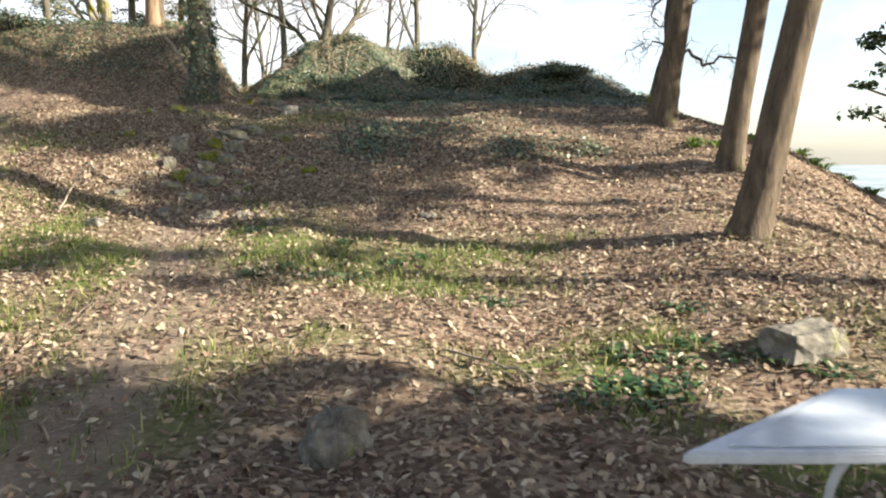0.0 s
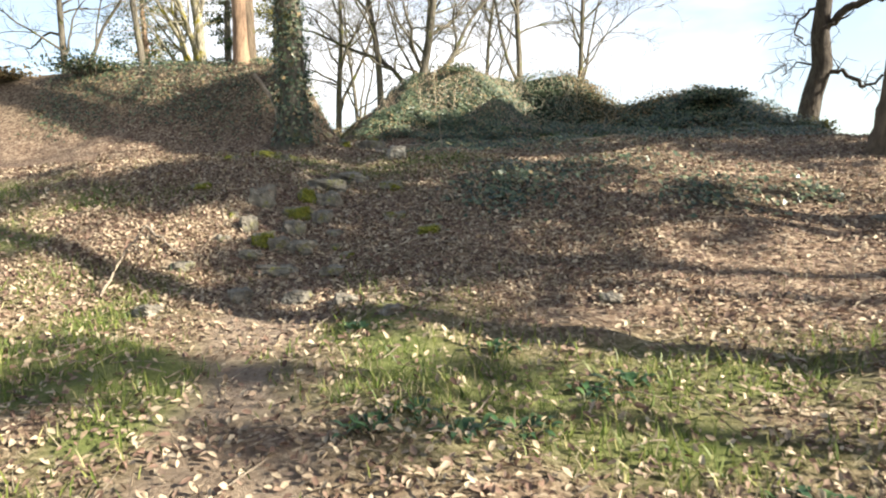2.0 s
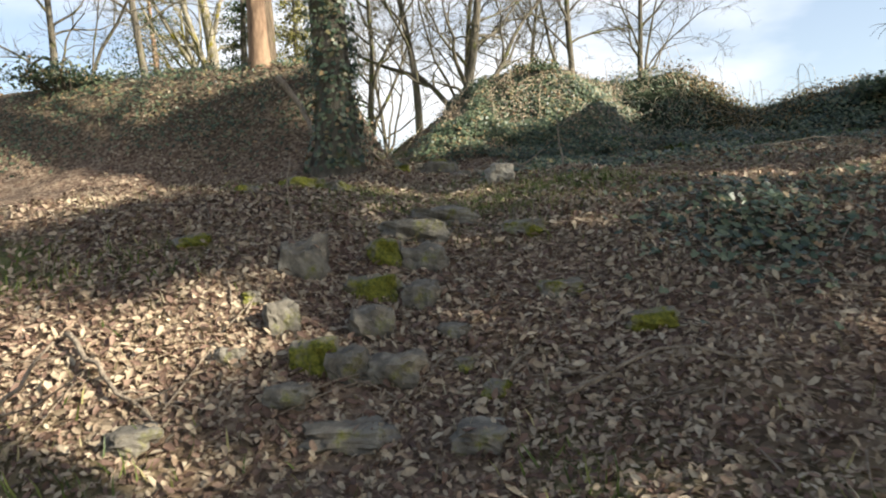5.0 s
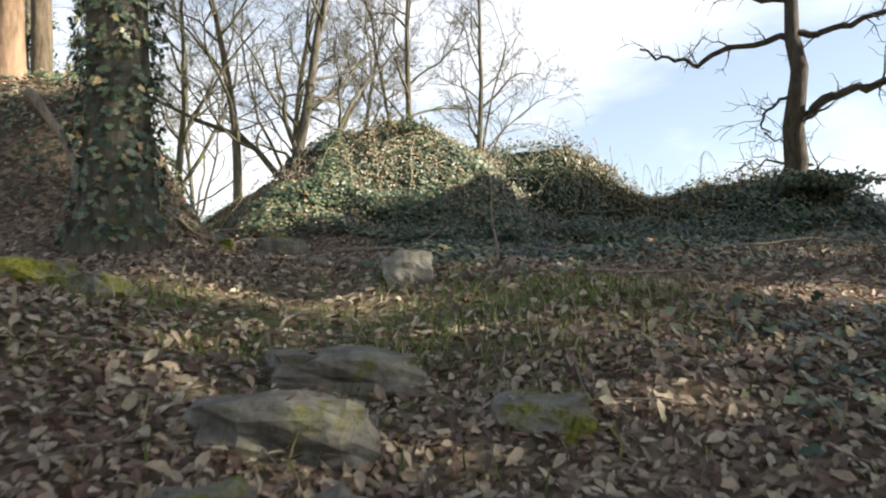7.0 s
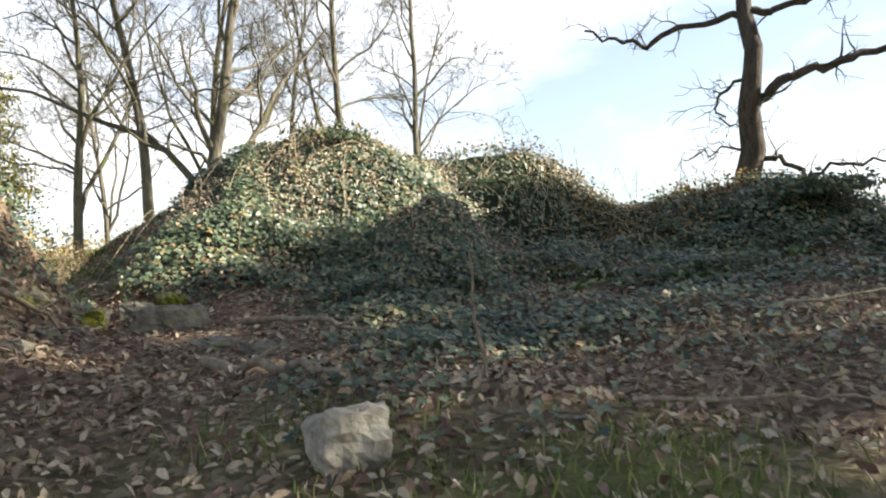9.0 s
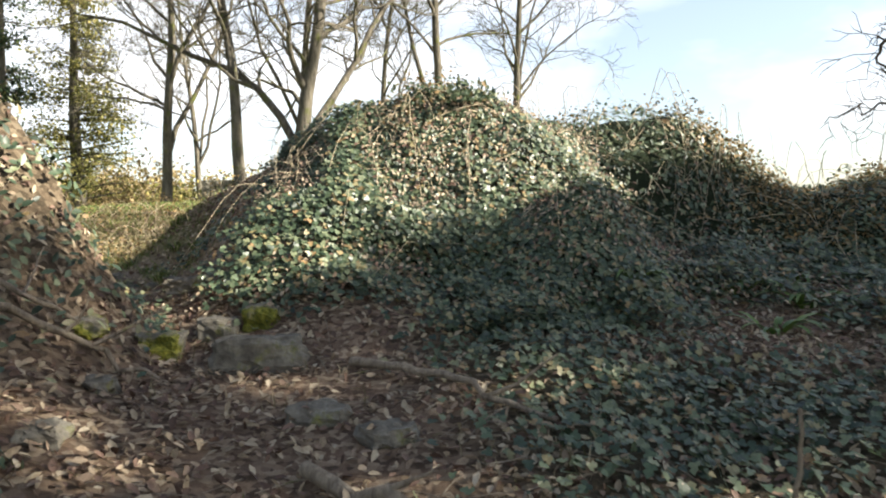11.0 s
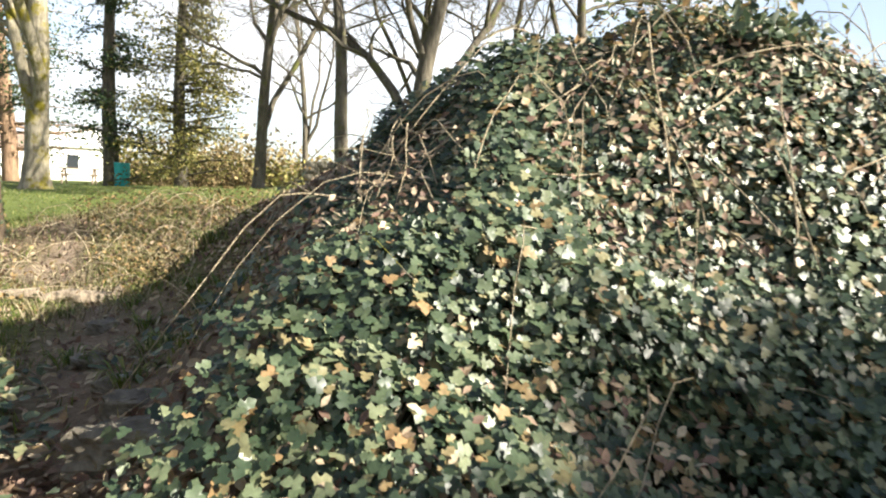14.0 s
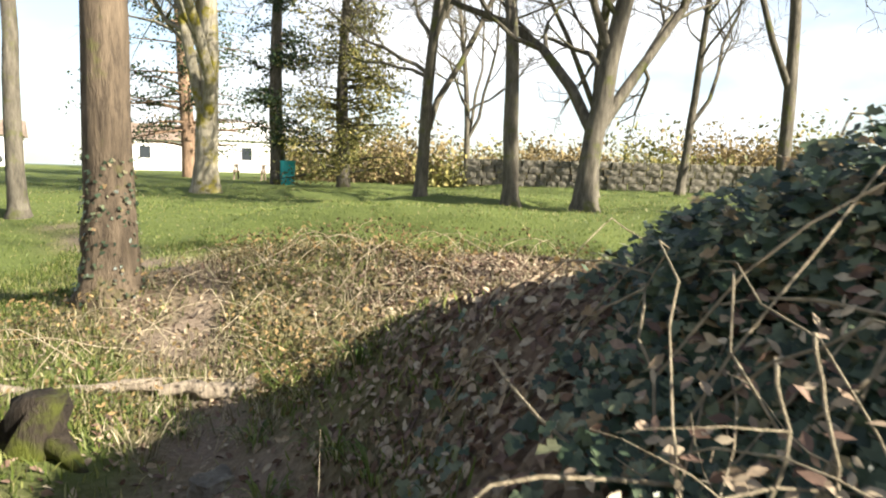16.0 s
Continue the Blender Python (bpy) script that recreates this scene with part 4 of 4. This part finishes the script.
for k, (x, y) in enumerate([(-6.8, 25.3), (-6.2, 25.8), (-7.9, 26.5), (-7.2, 23.0), (-5.8, 26.3), (-5.1, 25.2), (-8.6, 26.8), (-6.5, 24.5)]):
    clump(x, y, 30, 0.5, 0.010, DRY_GRASS, "tuft of pale dry grass on the bank", "grass_tuft", "grass", seed=100 + k, spread_r=0.15, outward=0.5)

# ---- bramble and ivy stems over the mound ----
CANE = bark_material("dry_cane", (0.24, 0.19, 0.12), (0.58, 0.49, 0.34), scale=30)
r9 = np.random.default_rng(91)


def bramble(x0, x1, y0, y1, n, label, high=0.3):
    """Arching canes, each a part, rooted over a stretch of the mound."""
    cx, cy = (x0 + x1) / 2, (y0 + y1) / 2
    base = np.array([cx, cy, float(height(cx, cy, False))])
    e = thing("bramble", *base, label, "bramble", "brambles")
    for k in range(n):
        x, y = r9.uniform(x0, x1), r9.uniform(y0, y1)
        a = r9.uniform(0, 2 * math.pi)
        ln, rise = r9.uniform(0.4, 1.4), r9.uniform(0.03, high)
        m = 9
        s = np.linspace(0, 1, m)
        px = x + math.cos(a) * ln * s + np.cumsum(r9.normal(size=m)) * 0.025
        py = y + math.sin(a) * ln * s + np.cumsum(r9.normal(size=m)) * 0.025
        pz = height(px, py) + 0.05 + rise * np.sin(math.pi * np.minimum(s * 1.15, 1)) + np.cumsum(r9.normal(size=m)) * 0.015
        r0 = r9.uniform(0.0025, 0.0065)
        t = Tubes()
        t.add(np.stack([px, py, pz], -1) - base, np.linspace(r0, r0 * 0.5, m), 5)
        t.build("cane", CANE, e)


bramble(-4.7, -3.4, 20.7, 22.6, 52, "tangle of pale dry bramble canes on the mound's end")
bramble(-3.4, -1.5, 20.4, 22.8, 75, "pale dry bramble canes arching over ivy")
bramble(-1.5, 1.8, 20.8, 23.0, 50, "brown bramble canes along the mound's crest")
bramble(1.8, 5.5, 20.6, 23.2, 40, "brown bramble canes over the mound's tail")
bramble(-3.6, 3.0, 22.0, 22.9, 45, "thin leafy bramble shoots standing on the crest", 0.75)
bramble(-9.0, -5.4, 24.0, 27.6, 90, "dry bramble canes on the rough bank")
for k, pts3 in enumerate([[(-4.05, 20.85, 0.05), (-3.95, 21.0, 0.3), (-3.8, 21.12, 0.42), (-3.62, 21.1, 0.25), (-3.58, 21.0, 0.0)],
                          [(-4.38, 21.1, 0.3), (-4.36, 21.0, 0.22), (-4.43, 20.95, 0.08), (-4.5, 20.98, 0.16)], [(-4.32, 21.12, 0.32), (-4.30, 20.95, 0.2), (-4.34, 20.85, 0.02)],
                          [(-3.58, 20.85, 0.02), (-3.57, 20.95, 0.2), (-3.56, 21.0, 0.42)],
                          [(-5.3, 21.35, 0.0), (-5.42, 21.4, 0.2), (-5.55, 21.45, 0.36)], [(-3.95, 20.15, 0.02), (-4.05, 20.25, 0.10), (-4.15, 20.4, 0.14)]]):
    stick(pts3, 0.0042, CANE if k < 5 else STONE_MOSS, "pale bare bramble stem arching over ivy" if k < 5 else "moss-covered stick lying on ivy", "bramble_spray" if k < 5 else "mossy_branch", 6, 3, 200 + k)

# ---- small twigs strewn over the ground ----
twig_litter = Tubes()
r8 = np.random.default_rng(88)
for k in range(900):
    x, y = r8.uniform(-6.5, 4.5), r8.uniform(3.0, 20.0)
    a, ln = r8.uniform(0, 2 * math.pi), r8.uniform(0.12, 0.6)
    s = np.linspace(0, 1, 5)
    px, py = x + math.cos(a) * ln * s, y + math.sin(a) * ln * s + 0.06 * ln * np.sin(4 * s)
    r0 = r8.uniform(0.003, 0.008)
    twig_litter.add(np.stack([px, py, height(px, py) + 0.025 + 0.03 * s * r8.random()], -1), np.linspace(r0, r0 * 0.5, 5), 4)
mesh_object("twig_litter", np.concatenate(twig_litter.v), np.concatenate(twig_litter.f), DEAD_WOOD, None, True, "small dry twigs strewn over the leaves", category="twigs", kind="stuff")

# ---- leaf litter, ivy, grass ----
def litter_weight(x, y):
    p, g, i = masks(x, y)
    w = np.clip(1 - 0.62 * g - 0.5 * p - 0.55 * i, 0.05, 1)
    return w * np.clip(0.75 + 0.5 * vnoise(x, y, 1.1, 11), 0.2, 1)


x, y = strew(150000, -9.5, 7.5, 1.8, 20.5, lambda a, b: litter_weight(a, b) * np.clip(1.35 - 0.05 * np.abs(a + 2) - 0.012 * b, 0.2, 1))
v, f = scatter(on_ground(x, y, 0.012) + np.array([0, 0, 1]) * (rng.random(len(x)) ** 2 * 0.035)[:, None], ground_normal(x, y), rng.uniform(0.030, 0.068, len(x)), leaf_shape("dead"), tilt=0.55)
mesh_object("leaf_litter", v, f, DEAD_LEAF, None, False, "dry red-brown and tan fallen oak leaves", category="leaves", kind="stuff")
x, y = strew(60000, -6.2, 0.5, 9.4, 14.2, lambda a, b: litter_weight(a, b))
v, f = scatter(on_ground(x, y, 0.008), ground_normal(x, y), rng.uniform(0.025, 0.06, len(x)), leaf_shape("simple"), tilt=0.5)
mesh_object("leaf_litter", v, f, DEAD_LEAF, None, False, "broken dry leaves round the stone steps", category="leaves", kind="stuff")
x, y = strew(60000, -9.5, -3.6, 19.6, 28.0, lambda a, b: np.clip(litter_weight(a, b) * np.clip(0.3 + step(-6.2, -5.2, a + 0.3 * (b - 22)), 0.2, 1), 0.05, 1))
v, f = scatter(on_ground(x, y, 0.012), ground_normal(x, y), rng.uniform(0.03, 0.068, len(x)), leaf_shape("dead"), tilt=0.5)
mesh_object("leaf_litter", v, f, DEAD_LEAF, None, False, "grey-brown fallen leaves on the mound's slope", category="leaves", kind="stuff")


# leaves blown onto the stones
P = []
for sx, sy, w, d, zt_ in STONE_TOPS:
    for _ in range(3 + int(16 * w)):
        P.append((sx + rng.uniform(-0.42, 0.42) * w, sy + rng.uniform(-0.42, 0.42) * d, zt_ + rng.uniform(-0.02, 0.02)))
P = np.array(P)
v, f = scatter(P, np.tile(np.array([0.0, -0.2, 1.0]), (len(P), 1)), rng.uniform(0.03, 0.06, len(P)), leaf_shape("dead"), tilt=0.35)
mesh_object("leaf_litter", v, f, DEAD_LEAF, None, False, "dry leaves blown onto the stones", category="leaves", kind="stuff")


def ivy_weight(x, y):
    return masks(x, y)[2] * np.clip(0.9 + 0.5 * vnoise(x, y, 0.6, 21), 0.25, 1) * (1 - 0.75 * step(-2.0, -0.8, x + 0.3 * vnoise(x, y, 0.7, 23)) * step(20.9, 21.7, y))


def ivy_field(n, x0, x1, y0, y1, size, shape, label, lift):
    x, y = strew(n, x0, x1, y0, y1, ivy_weight)
    up = 0.02 + lift * np.clip(vnoise(x, y, 0.45, 22) + 0.35, 0, 1) * rng.random(len(x)) + 0.05 * rng.random(len(x))
    N = ground_normal(x, y) + np.array([0.25, -0.3, 0.15])
    v, f = scatter(on_ground(x, y) + ground_normal(x, y) * up[:, None], N, rng.uniform(0.7, 1.3, len(x)) * size, leaf_shape(shape), tilt=0.38)
    mesh_object("ivy", v, f, IVY_LEAF, None, False, label, category="ivy", kind="stuff")


ivy_field(80000, -5.3, -0.8, 19.0, 23.2, 0.047, "ivy", "glossy dark green ivy covering the mound", 0.22)
ivy_field(42000, -0.8, 6.0, 19.0, 23.4, 0.075, "simple", "dark green ivy over the mound's long tail", 0.26)
ivy_field(36000, -4.0, 5.0, 15.0, 19.2, 0.05, "ivy", "dark ivy creeping over the level ground", 0.06)
ivy_field(9000, -2.4, 2.8, 10.8, 14.2, 0.055, "ivy", "patch of grey-green ivy on the bank", 0.10)
ivy_field(26000, -12.0, -4.9, 17.0, 21.8, 0.07, "simple", "dark ivy and moss on the ridge", 0.12)

x, y = strew(13000, -5.3, 0.5, 19.4, 22.6, ivy_weight)
v, f = scatter(on_ground(x, y) + ground_normal(x, y) * (0.05 + 0.1 * rng.random(len(x)))[:, None], ground_normal(x, y) + np.array([0.2, -0.3, 0.1]), rng.uniform(0.03, 0.06, len(x)), leaf_shape("simple"), tilt=0.6)
mesh_object("leaf_litter", v, f, DEAD_LEAF, None, False, "pale dead leaves caught in the ivy", category="leaves", kind="stuff")

# browned bramble leaves over the mound's crest
x, y = strew(34000, -4.2, 6.0, 20.9, 24.0, lambda a, b: np.clip(0.25 + 0.9 * vnoise(a, b, 1.2, 31) + 0.6 * step(-1.5, 0.5, a), 0, 1))
up = 0.03 + 0.38 * rng.random(len(x)) ** 1.7 * np.clip(vnoise(x, y, 0.5, 32) + 0.5, 0, 1)
v, f = scatter(on_ground(x, y) + np.array([0, 0, 1]) * up[:, None], ground_normal(x, y), rng.uniform(0.035, 0.07, len(x)), leaf_shape("simple"), tilt=0.7)
mesh_object("bramble_leaves", v, f, BRAMBLE_LEAF, None, False, "brown and tan bramble leaves on the crest", category="bramble", kind="stuff")


x, y = strew(15000, -10.0, -4.6, 23.2, 27.8, lambda a, b: np.clip(0.45 + 0.9 * vnoise(a, b, 1.0, 33), 0, 1) * (1 - masks(a, b)[0]))
v, f = scatter(on_ground(x, y) + np.array([0, 0, 1]) * (0.03 + 0.3 * rng.random(len(x)) ** 2)[:, None], ground_normal(x, y), rng.uniform(0.03, 0.06, len(x)), leaf_shape("simple"), tilt=0.7)
mesh_object("bramble_leaves", v, f, BRAMBLE_LEAF, None, False, "brown bramble leaves on the rough bank", category="bramble", kind="stuff")


def grass_field(n, x0, x1, y0, y1, ln, wd, mat, label, weight):
    x, y = strew(n, x0, x1, y0, y1, weight)
    L = ln * rng.uniform(0.5, 1.3, len(x))
    N = np.tile(np.array([0.0, 0.0, 1.0]), (len(x), 1))
    v, f = scatter(on_ground(x, y), N, L, blade_shape(), tilt=0.33, widen=wd * rng.uniform(0.7, 1.4, len(x)))
    mesh_object("grass", v, f, mat, None, True, label, category="grass", kind="stuff")


g_low = lambda a, b: masks(a, b)[1] * np.clip(0.55 + 0.9 * vnoise(a, b, 0.5, 41), 0.05, 1) * np.clip(1.25 - 0.045 * b, 0.3, 1)
grass_field(105000, -9.5, 5.5, 1.6, 12.0, 0.11, 0.010, GRASS_BLADE, "short green grass among dead leaves", g_low)
grass_field(36000, -6.5, 1.5, 12.5, 17.0, 0.085, 0.008, GRASS_BLADE, "thin green grass on the level ground", g_low)
grass_field(120000, -13.0, -4.5, 20.5, 29.0, 0.075, 0.009, GRASS_BLADE, "sunlit green grass beside the path", lambda a, b: masks(a, b)[1] * np.clip(0.6 + 0.8 * vnoise(a, b, 0.7, 42), 0.1, 1))
grass_field(9000, -10.0, -4.6, 23.2, 28.0, 0.15, 0.008, DRY_GRASS, "dry straw-coloured grass on the bank", lambda a, b: np.clip(0.3 + vnoise(a, b, 0.8, 43), 0, 1))
grass_field(26000, -9.0, 6.0, 3.0, 19.0, 0.11, 0.007, DRY_GRASS, "thin dry grass between the leaves", lambda a, b: np.clip(0.15 + 0.8 * vnoise(a, b, 0.9, 44), 0, 1))
grass_field(60000, -26.0, 4.0, 28.0, 44.0, 0.045, 0.014, GRASS_BLADE, "sunlit meadow grass", lambda a, b: np.clip(1.3 - (b - 28) / 16, 0.1, 1))


# ---- far side of the meadow ----
def shrub(x, y, w, h, n, mat, label, seed, size=0.12, name="shrub"):
    r = np.random.default_rng(seed)
    e = thing(name, x, y, float(height(x, y, False)), label, "shrub", "shrubs")
    t = Tubes()
    P = []
    for k in range(16):
        a = r.uniform(0, 2 * math.pi)
        line, _ = wander((0.1 * w * math.cos(a), 0.1 * w * math.sin(a), -0.2), (math.cos(a) * w / (2 * h), math.sin(a) * w / (2 * h), 1), h * r.uniform(0.7, 1.05), 6, 0.14, 0.0, r)
        t.add(line, np.linspace(0.03, 0.008, 7), 4)
        m = n // 16
        i = r.integers(1, 7, m)
        P.append(line[i] + r.normal(size=(m, 3)) * np.array([w * 0.13, w * 0.13, h * 0.10]))
    tagged(t.build("stem_growth", BARK_GREY, e), kind="stuff")
    P = np.concatenate(P)
    P[:, 2] = np.abs(P[:, 2])
    v, f = scatter(P, r.normal(size=(len(P), 3)), r.uniform(0.7, 1.5, len(P)) * size, leaf_shape("tuft"), tilt=0.2)
    mesh_object("foliage", v, f, mat, e, False, kind="stuff")


r7 = np.random.default_rng(77)
for k in range(16):
    shrub(-22 + 2.3 * k + r7.uniform(-1, 1), 55 + r7.uniform(-4, 5) + 0.2 * k, r7.uniform(3.5, 6), r7.uniform(1.8, 3.4), 1900, HEDGE_LEAF if k % 4 else NEEDLE_GOLD, "golden-brown winter shrub at the meadow's edge", 300 + k, 0.2)
for k in range(7):
    shrub(-46 + 3.4 * k, 78 + r7.uniform(-3, 3), 5, r7.uniform(3, 5.5), 700, HEDGE_LEAF, "brown winter shrub behind the buildings", 330 + k, 0.3)
for k in range(12):
    shrub(-30 + 8 * k + r7.uniform(-2, 2), 92 + r7.uniform(-6, 6), 10, r7.uniform(4, 7), 900, NEEDLE_GOLD if k % 2 else HEDGE_LEAF, "olive-brown belt of far shrubs", 350 + k, 0.42)
shrub(-11.3, 19.5, 2.2, 0.75, 2200, IVY_LEAF, "dark evergreen bush on the ridge", 370, 0.07)
shrub(-13.8, 19.2, 2.0, 0.7, 1800, BRAMBLE_LEAF, "golden-brown bracken on the ridge", 371, 0.08)
shrub(3.4, 20.9, 1.7, 0.45, 2600, IVY_LEAF, "dark rounded ivy bush at the mound's end", 372, 0.07)
shrub(-2.8, 21.95, 1.0, 0.5, 1500, IVY_LEAF, "ivy bush on top of the mound", 373, 0.06)
shrub(5.3, 20.6, 1.2, 0.6, 1500, NEEDLE_GOLD, "bright green bush at the mound's end", 374, 0.07)

WHITE, hn, hl, hb = material("white_render", 0.8, 0.2)
ht = noise_node(hn, hl, 1.2, 6)
hr = ramp_node(hn, [(0.3, (0.66, 0.64, 0.60)), (0.7, (0.82, 0.81, 0.78))])
hl.new(ht.outputs["Fac"], hr.inputs["Fac"])
hl.new(hr.outputs["Color"], hb.inputs["Base Color"])
ROOF, rn, rl, rb = material("brown_tile_roof", 0.8, 0.2)
rt = noise_node(rn, rl, 3, 6)
rr_ = ramp_node(rn, [(0.3, (0.16, 0.12, 0.09)), (0.7, (0.28, 0.21, 0.16))])
rl.new(rt.outputs["Fac"], rr_.inputs["Fac"])
rl.new(rr_.outputs["Color"], rb.inputs["Base Color"])
DARK, dn, dl, db = material("dark_glass", 0.2, 0.5)
db.inputs["Base Color"].default_value = (0.03, 0.035, 0.04, 1)


def box_bm(x0, x1, y0, y1, z0, z1, bevel=0.01):
    bm = slab([(x0, y0), (x1, y0), (x1, y1), (x0, y1)], z1 - z0, bevel)
    bmesh.ops.translate(bm, verts=bm.verts[:], vec=(0, 0, z0))
    return bm


def house(x, y, w, d, h, ridge, rz, roof, label, windows=2):
    e = thing("house", x, y, float(height(x, y, False)), label, "building", "far buildings", rz=rz)
    part("wall", box_bm(-w / 2, w / 2, -d / 2, d / 2, -0.5, h), WHITE, e)
    bm = bmesh.new()
    o = 0.25
    a = [bm.verts.new(p) for p in ((-w / 2 - o, -d / 2 - o, h), (w / 2 + o, -d / 2 - o, h), (w / 2 + o, d / 2 + o, h), (-w / 2 - o, d / 2 + o, h), (-w / 2 - o, 0, h + ridge), (w / 2 + o, 0, h + ridge))]
    for q in ((0, 1, 5, 4), (2, 3, 4, 5), (1, 2, 5), (3, 0, 4), (3, 2, 1, 0)):
        bm.faces.new([a[i] for i in q])
    part("roof", bm, roof, e, "pitched roof")
    for k in range(windows):
        cx = -w / 2 + w * (k + 0.6) / (windows + 0.2)
        wn_ = part("window", box_bm(cx - 0.45, cx + 0.45, -d / 2 - 0.05, -d / 2 + 0.1, h * 0.35, h * 0.8), WHITE, e)
        part("pane", box_bm(cx - 0.38, cx + 0.38, -d / 2 - 0.056, -d / 2, h * 0.38, h * 0.77, 0.002), DARK, wn_)


house(-40.5, 68.5, 7.0, 5, 2.2, 1.3, 38, ROOF, "low white house with a brown tiled roof beyond the lawn")
house(-35.6, 72.0, 4.2, 6, 2.4, 1.5, 30, WHITE, "white gabled outbuilding beyond the lawn", 1)
house(-52.0, 62.0, 6.0, 5, 2.2, 1.2, 42, ROOF, "low pale house with a brown roof behind trees", 1)

TEAL, tn, tl, tb = material("teal_plastic", 0.4, 0.4)
tt = noise_node(tn, tl, 9, 4)
tr_ = ramp_node(tn, [(0.3, (0.02, 0.36, 0.36)), (0.7, (0.03, 0.46, 0.45))])
tl.new(tt.outputs["Fac"], tr_.inputs["Fac"])
tl.new(tr_.outputs["Color"], tb.inputs["Base Color"])
bx, by = -18.98, 47.1
bin_e = thing("litter_bin", bx, by, float(height(bx, by, False)), "turquoise round litter bin on the lawn", "bin")
part("drum", rod([(0, 0, -0.05), (0, 0, 0.1), (0, 0, 0.9), (0, 0, 0.94)], [0.31, 0.32, 0.33, 0.33], 24), TEAL, bin_e)
part("rim", rod([(0, 0, 0.92), (0, 0, 0.97)], [0.35, 0.34], 24), TEAL, bin_e)

WOOD = bark_material("weathered_wood", (0.12, 0.09, 0.065), (0.28, 0.22, 0.16), scale=14)
tx, ty = -23.3, 51.5
table = thing("picnic_table", tx, ty, float(height(tx, ty, False)), "brown wooden picnic table with fixed benches", "table", rz=20)
for k in range(4):
    part("tabletop_plank", box_bm(-0.9, 0.9, -0.36 + 0.18 * k, -0.36 + 0.18 * k + 0.165, 0.70, 0.745, 0.004), WOOD, table)
for sy in (-0.72, 0.5):
    part("bench_plank", box_bm(-0.9, 0.9, sy, sy + 0.22, 0.40, 0.445, 0.004), WOOD, table)
for sx in (-0.65, 0.65):
    part("crossbar", box_bm(sx - 0.03, sx + 0.03, -0.7, 0.7, 0.33, 0.40, 0.004), WOOD, table)
    for sy in (-1, 1):
        part("leg", rod([(sx, sy * 0.55, -0.05), (sx, sy * 0.22, 0.70)], [0.05, 0.05], 6), WOOD, table)

# low dry-stone wall beyond the meadow
wall_e = thing("stone_wall", -4.0, 46.0, float(height(-4.0, 46.0, False)), "low grey dry-stone wall beyond the meadow", "wall")
r5 = np.random.default_rng(55)
bm = bmesh.new()
bmesh.ops.create_cube(bm, size=1)
bmesh.ops.subdivide_edges(bm, edges=bm.edges[:], cuts=1, use_grid_fill=True)
for v in bm.verts:
    v.co *= 1.0 - 0.12 * (v.co.length > 0.6) + 0.1 * noise.noise(v.co * 5)
wstone = bpy.data.meshes.new("wall_stone")
bm.to_mesh(wstone)
bm.free()
wstone.materials.append(STONE)
for row in range(4):
    cx = -7.0
    while cx < 7.0:
        w = r5.uniform(0.3, 0.6)
        ob = new("wall_stone", wstone)
        ob.parent = wall_e
        ob.matrix_local = pose(cx + w / 2, 0.12 * math.sin(cx) + r5.uniform(-0.03, 0.03), 0.1 + 0.24 * row, 0, r5.uniform(-3, 3), r5.uniform(-6, 6)) @ Matrix.Diagonal((w, 0.4, 0.25, 1))
        cx += w

# parked cars far off
PAINT, an, al, ab = material("dark_car_paint", 0.25, 0.5)
ab.inputs["Base Color"].default_value = (0.05, 0.055, 0.07, 1)
SILVER, sn, sl, sb = material("silver_car_paint", 0.25, 0.5)
sb.inputs["Base Color"].default_value = (0.55, 0.56, 0.58, 1)


def car(x, y, rz, paint, label):
    e = thing("parked_car", x, y, float(height(x, y, False)), label, "car", "parked cars", rz=rz)
    bm = bmesh.new()
    side = [(-2.1, 0.3), (2.1, 0.3), (2.15, 0.75), (1.2, 0.92), (0.55, 1.42), (-1.2, 1.45), (-2.0, 0.95), (-2.15, 0.7)]
    f = bm.faces.new([bm.verts.new((u, -0.85, v)) for u, v in side])
    up = bmesh.ops.extrude_face_region(bm, geom=[f])
    bmesh.ops.translate(bm, verts=[v for v in up["geom"] if isinstance(v, bmesh.types.BMVert)], vec=(0, 1.7, 0))
    bmesh.ops.recalc_face_normals(bm, faces=bm.faces[:])
    bmesh.ops.bevel(bm, geom=bm.edges[:], offset=0.08, segments=2, affect="EDGES")
    part("body", bm, paint, e)
    for u0, u1 in ((-1.1, -0.35), (-0.25, 0.5)):
        part("side_window", box_bm(u0, u1, -0.86, 0.86, 0.98, 1.33, 0.02), DARK, e)
    for u in (-1.3, 1.3):
        for s in (-0.8, 0.8):
            part("wheel", rod([(u, s - 0.1, 0.32), (u, s + 0.1, 0.32)], [0.32, 0.32], 18), DARK, e)


car(-48.5, 58.0, 30, PAINT, "dark parked car beyond the lawn")
car(-52.5, 56.5, 35, SILVER, "silver parked car beyond the lawn")
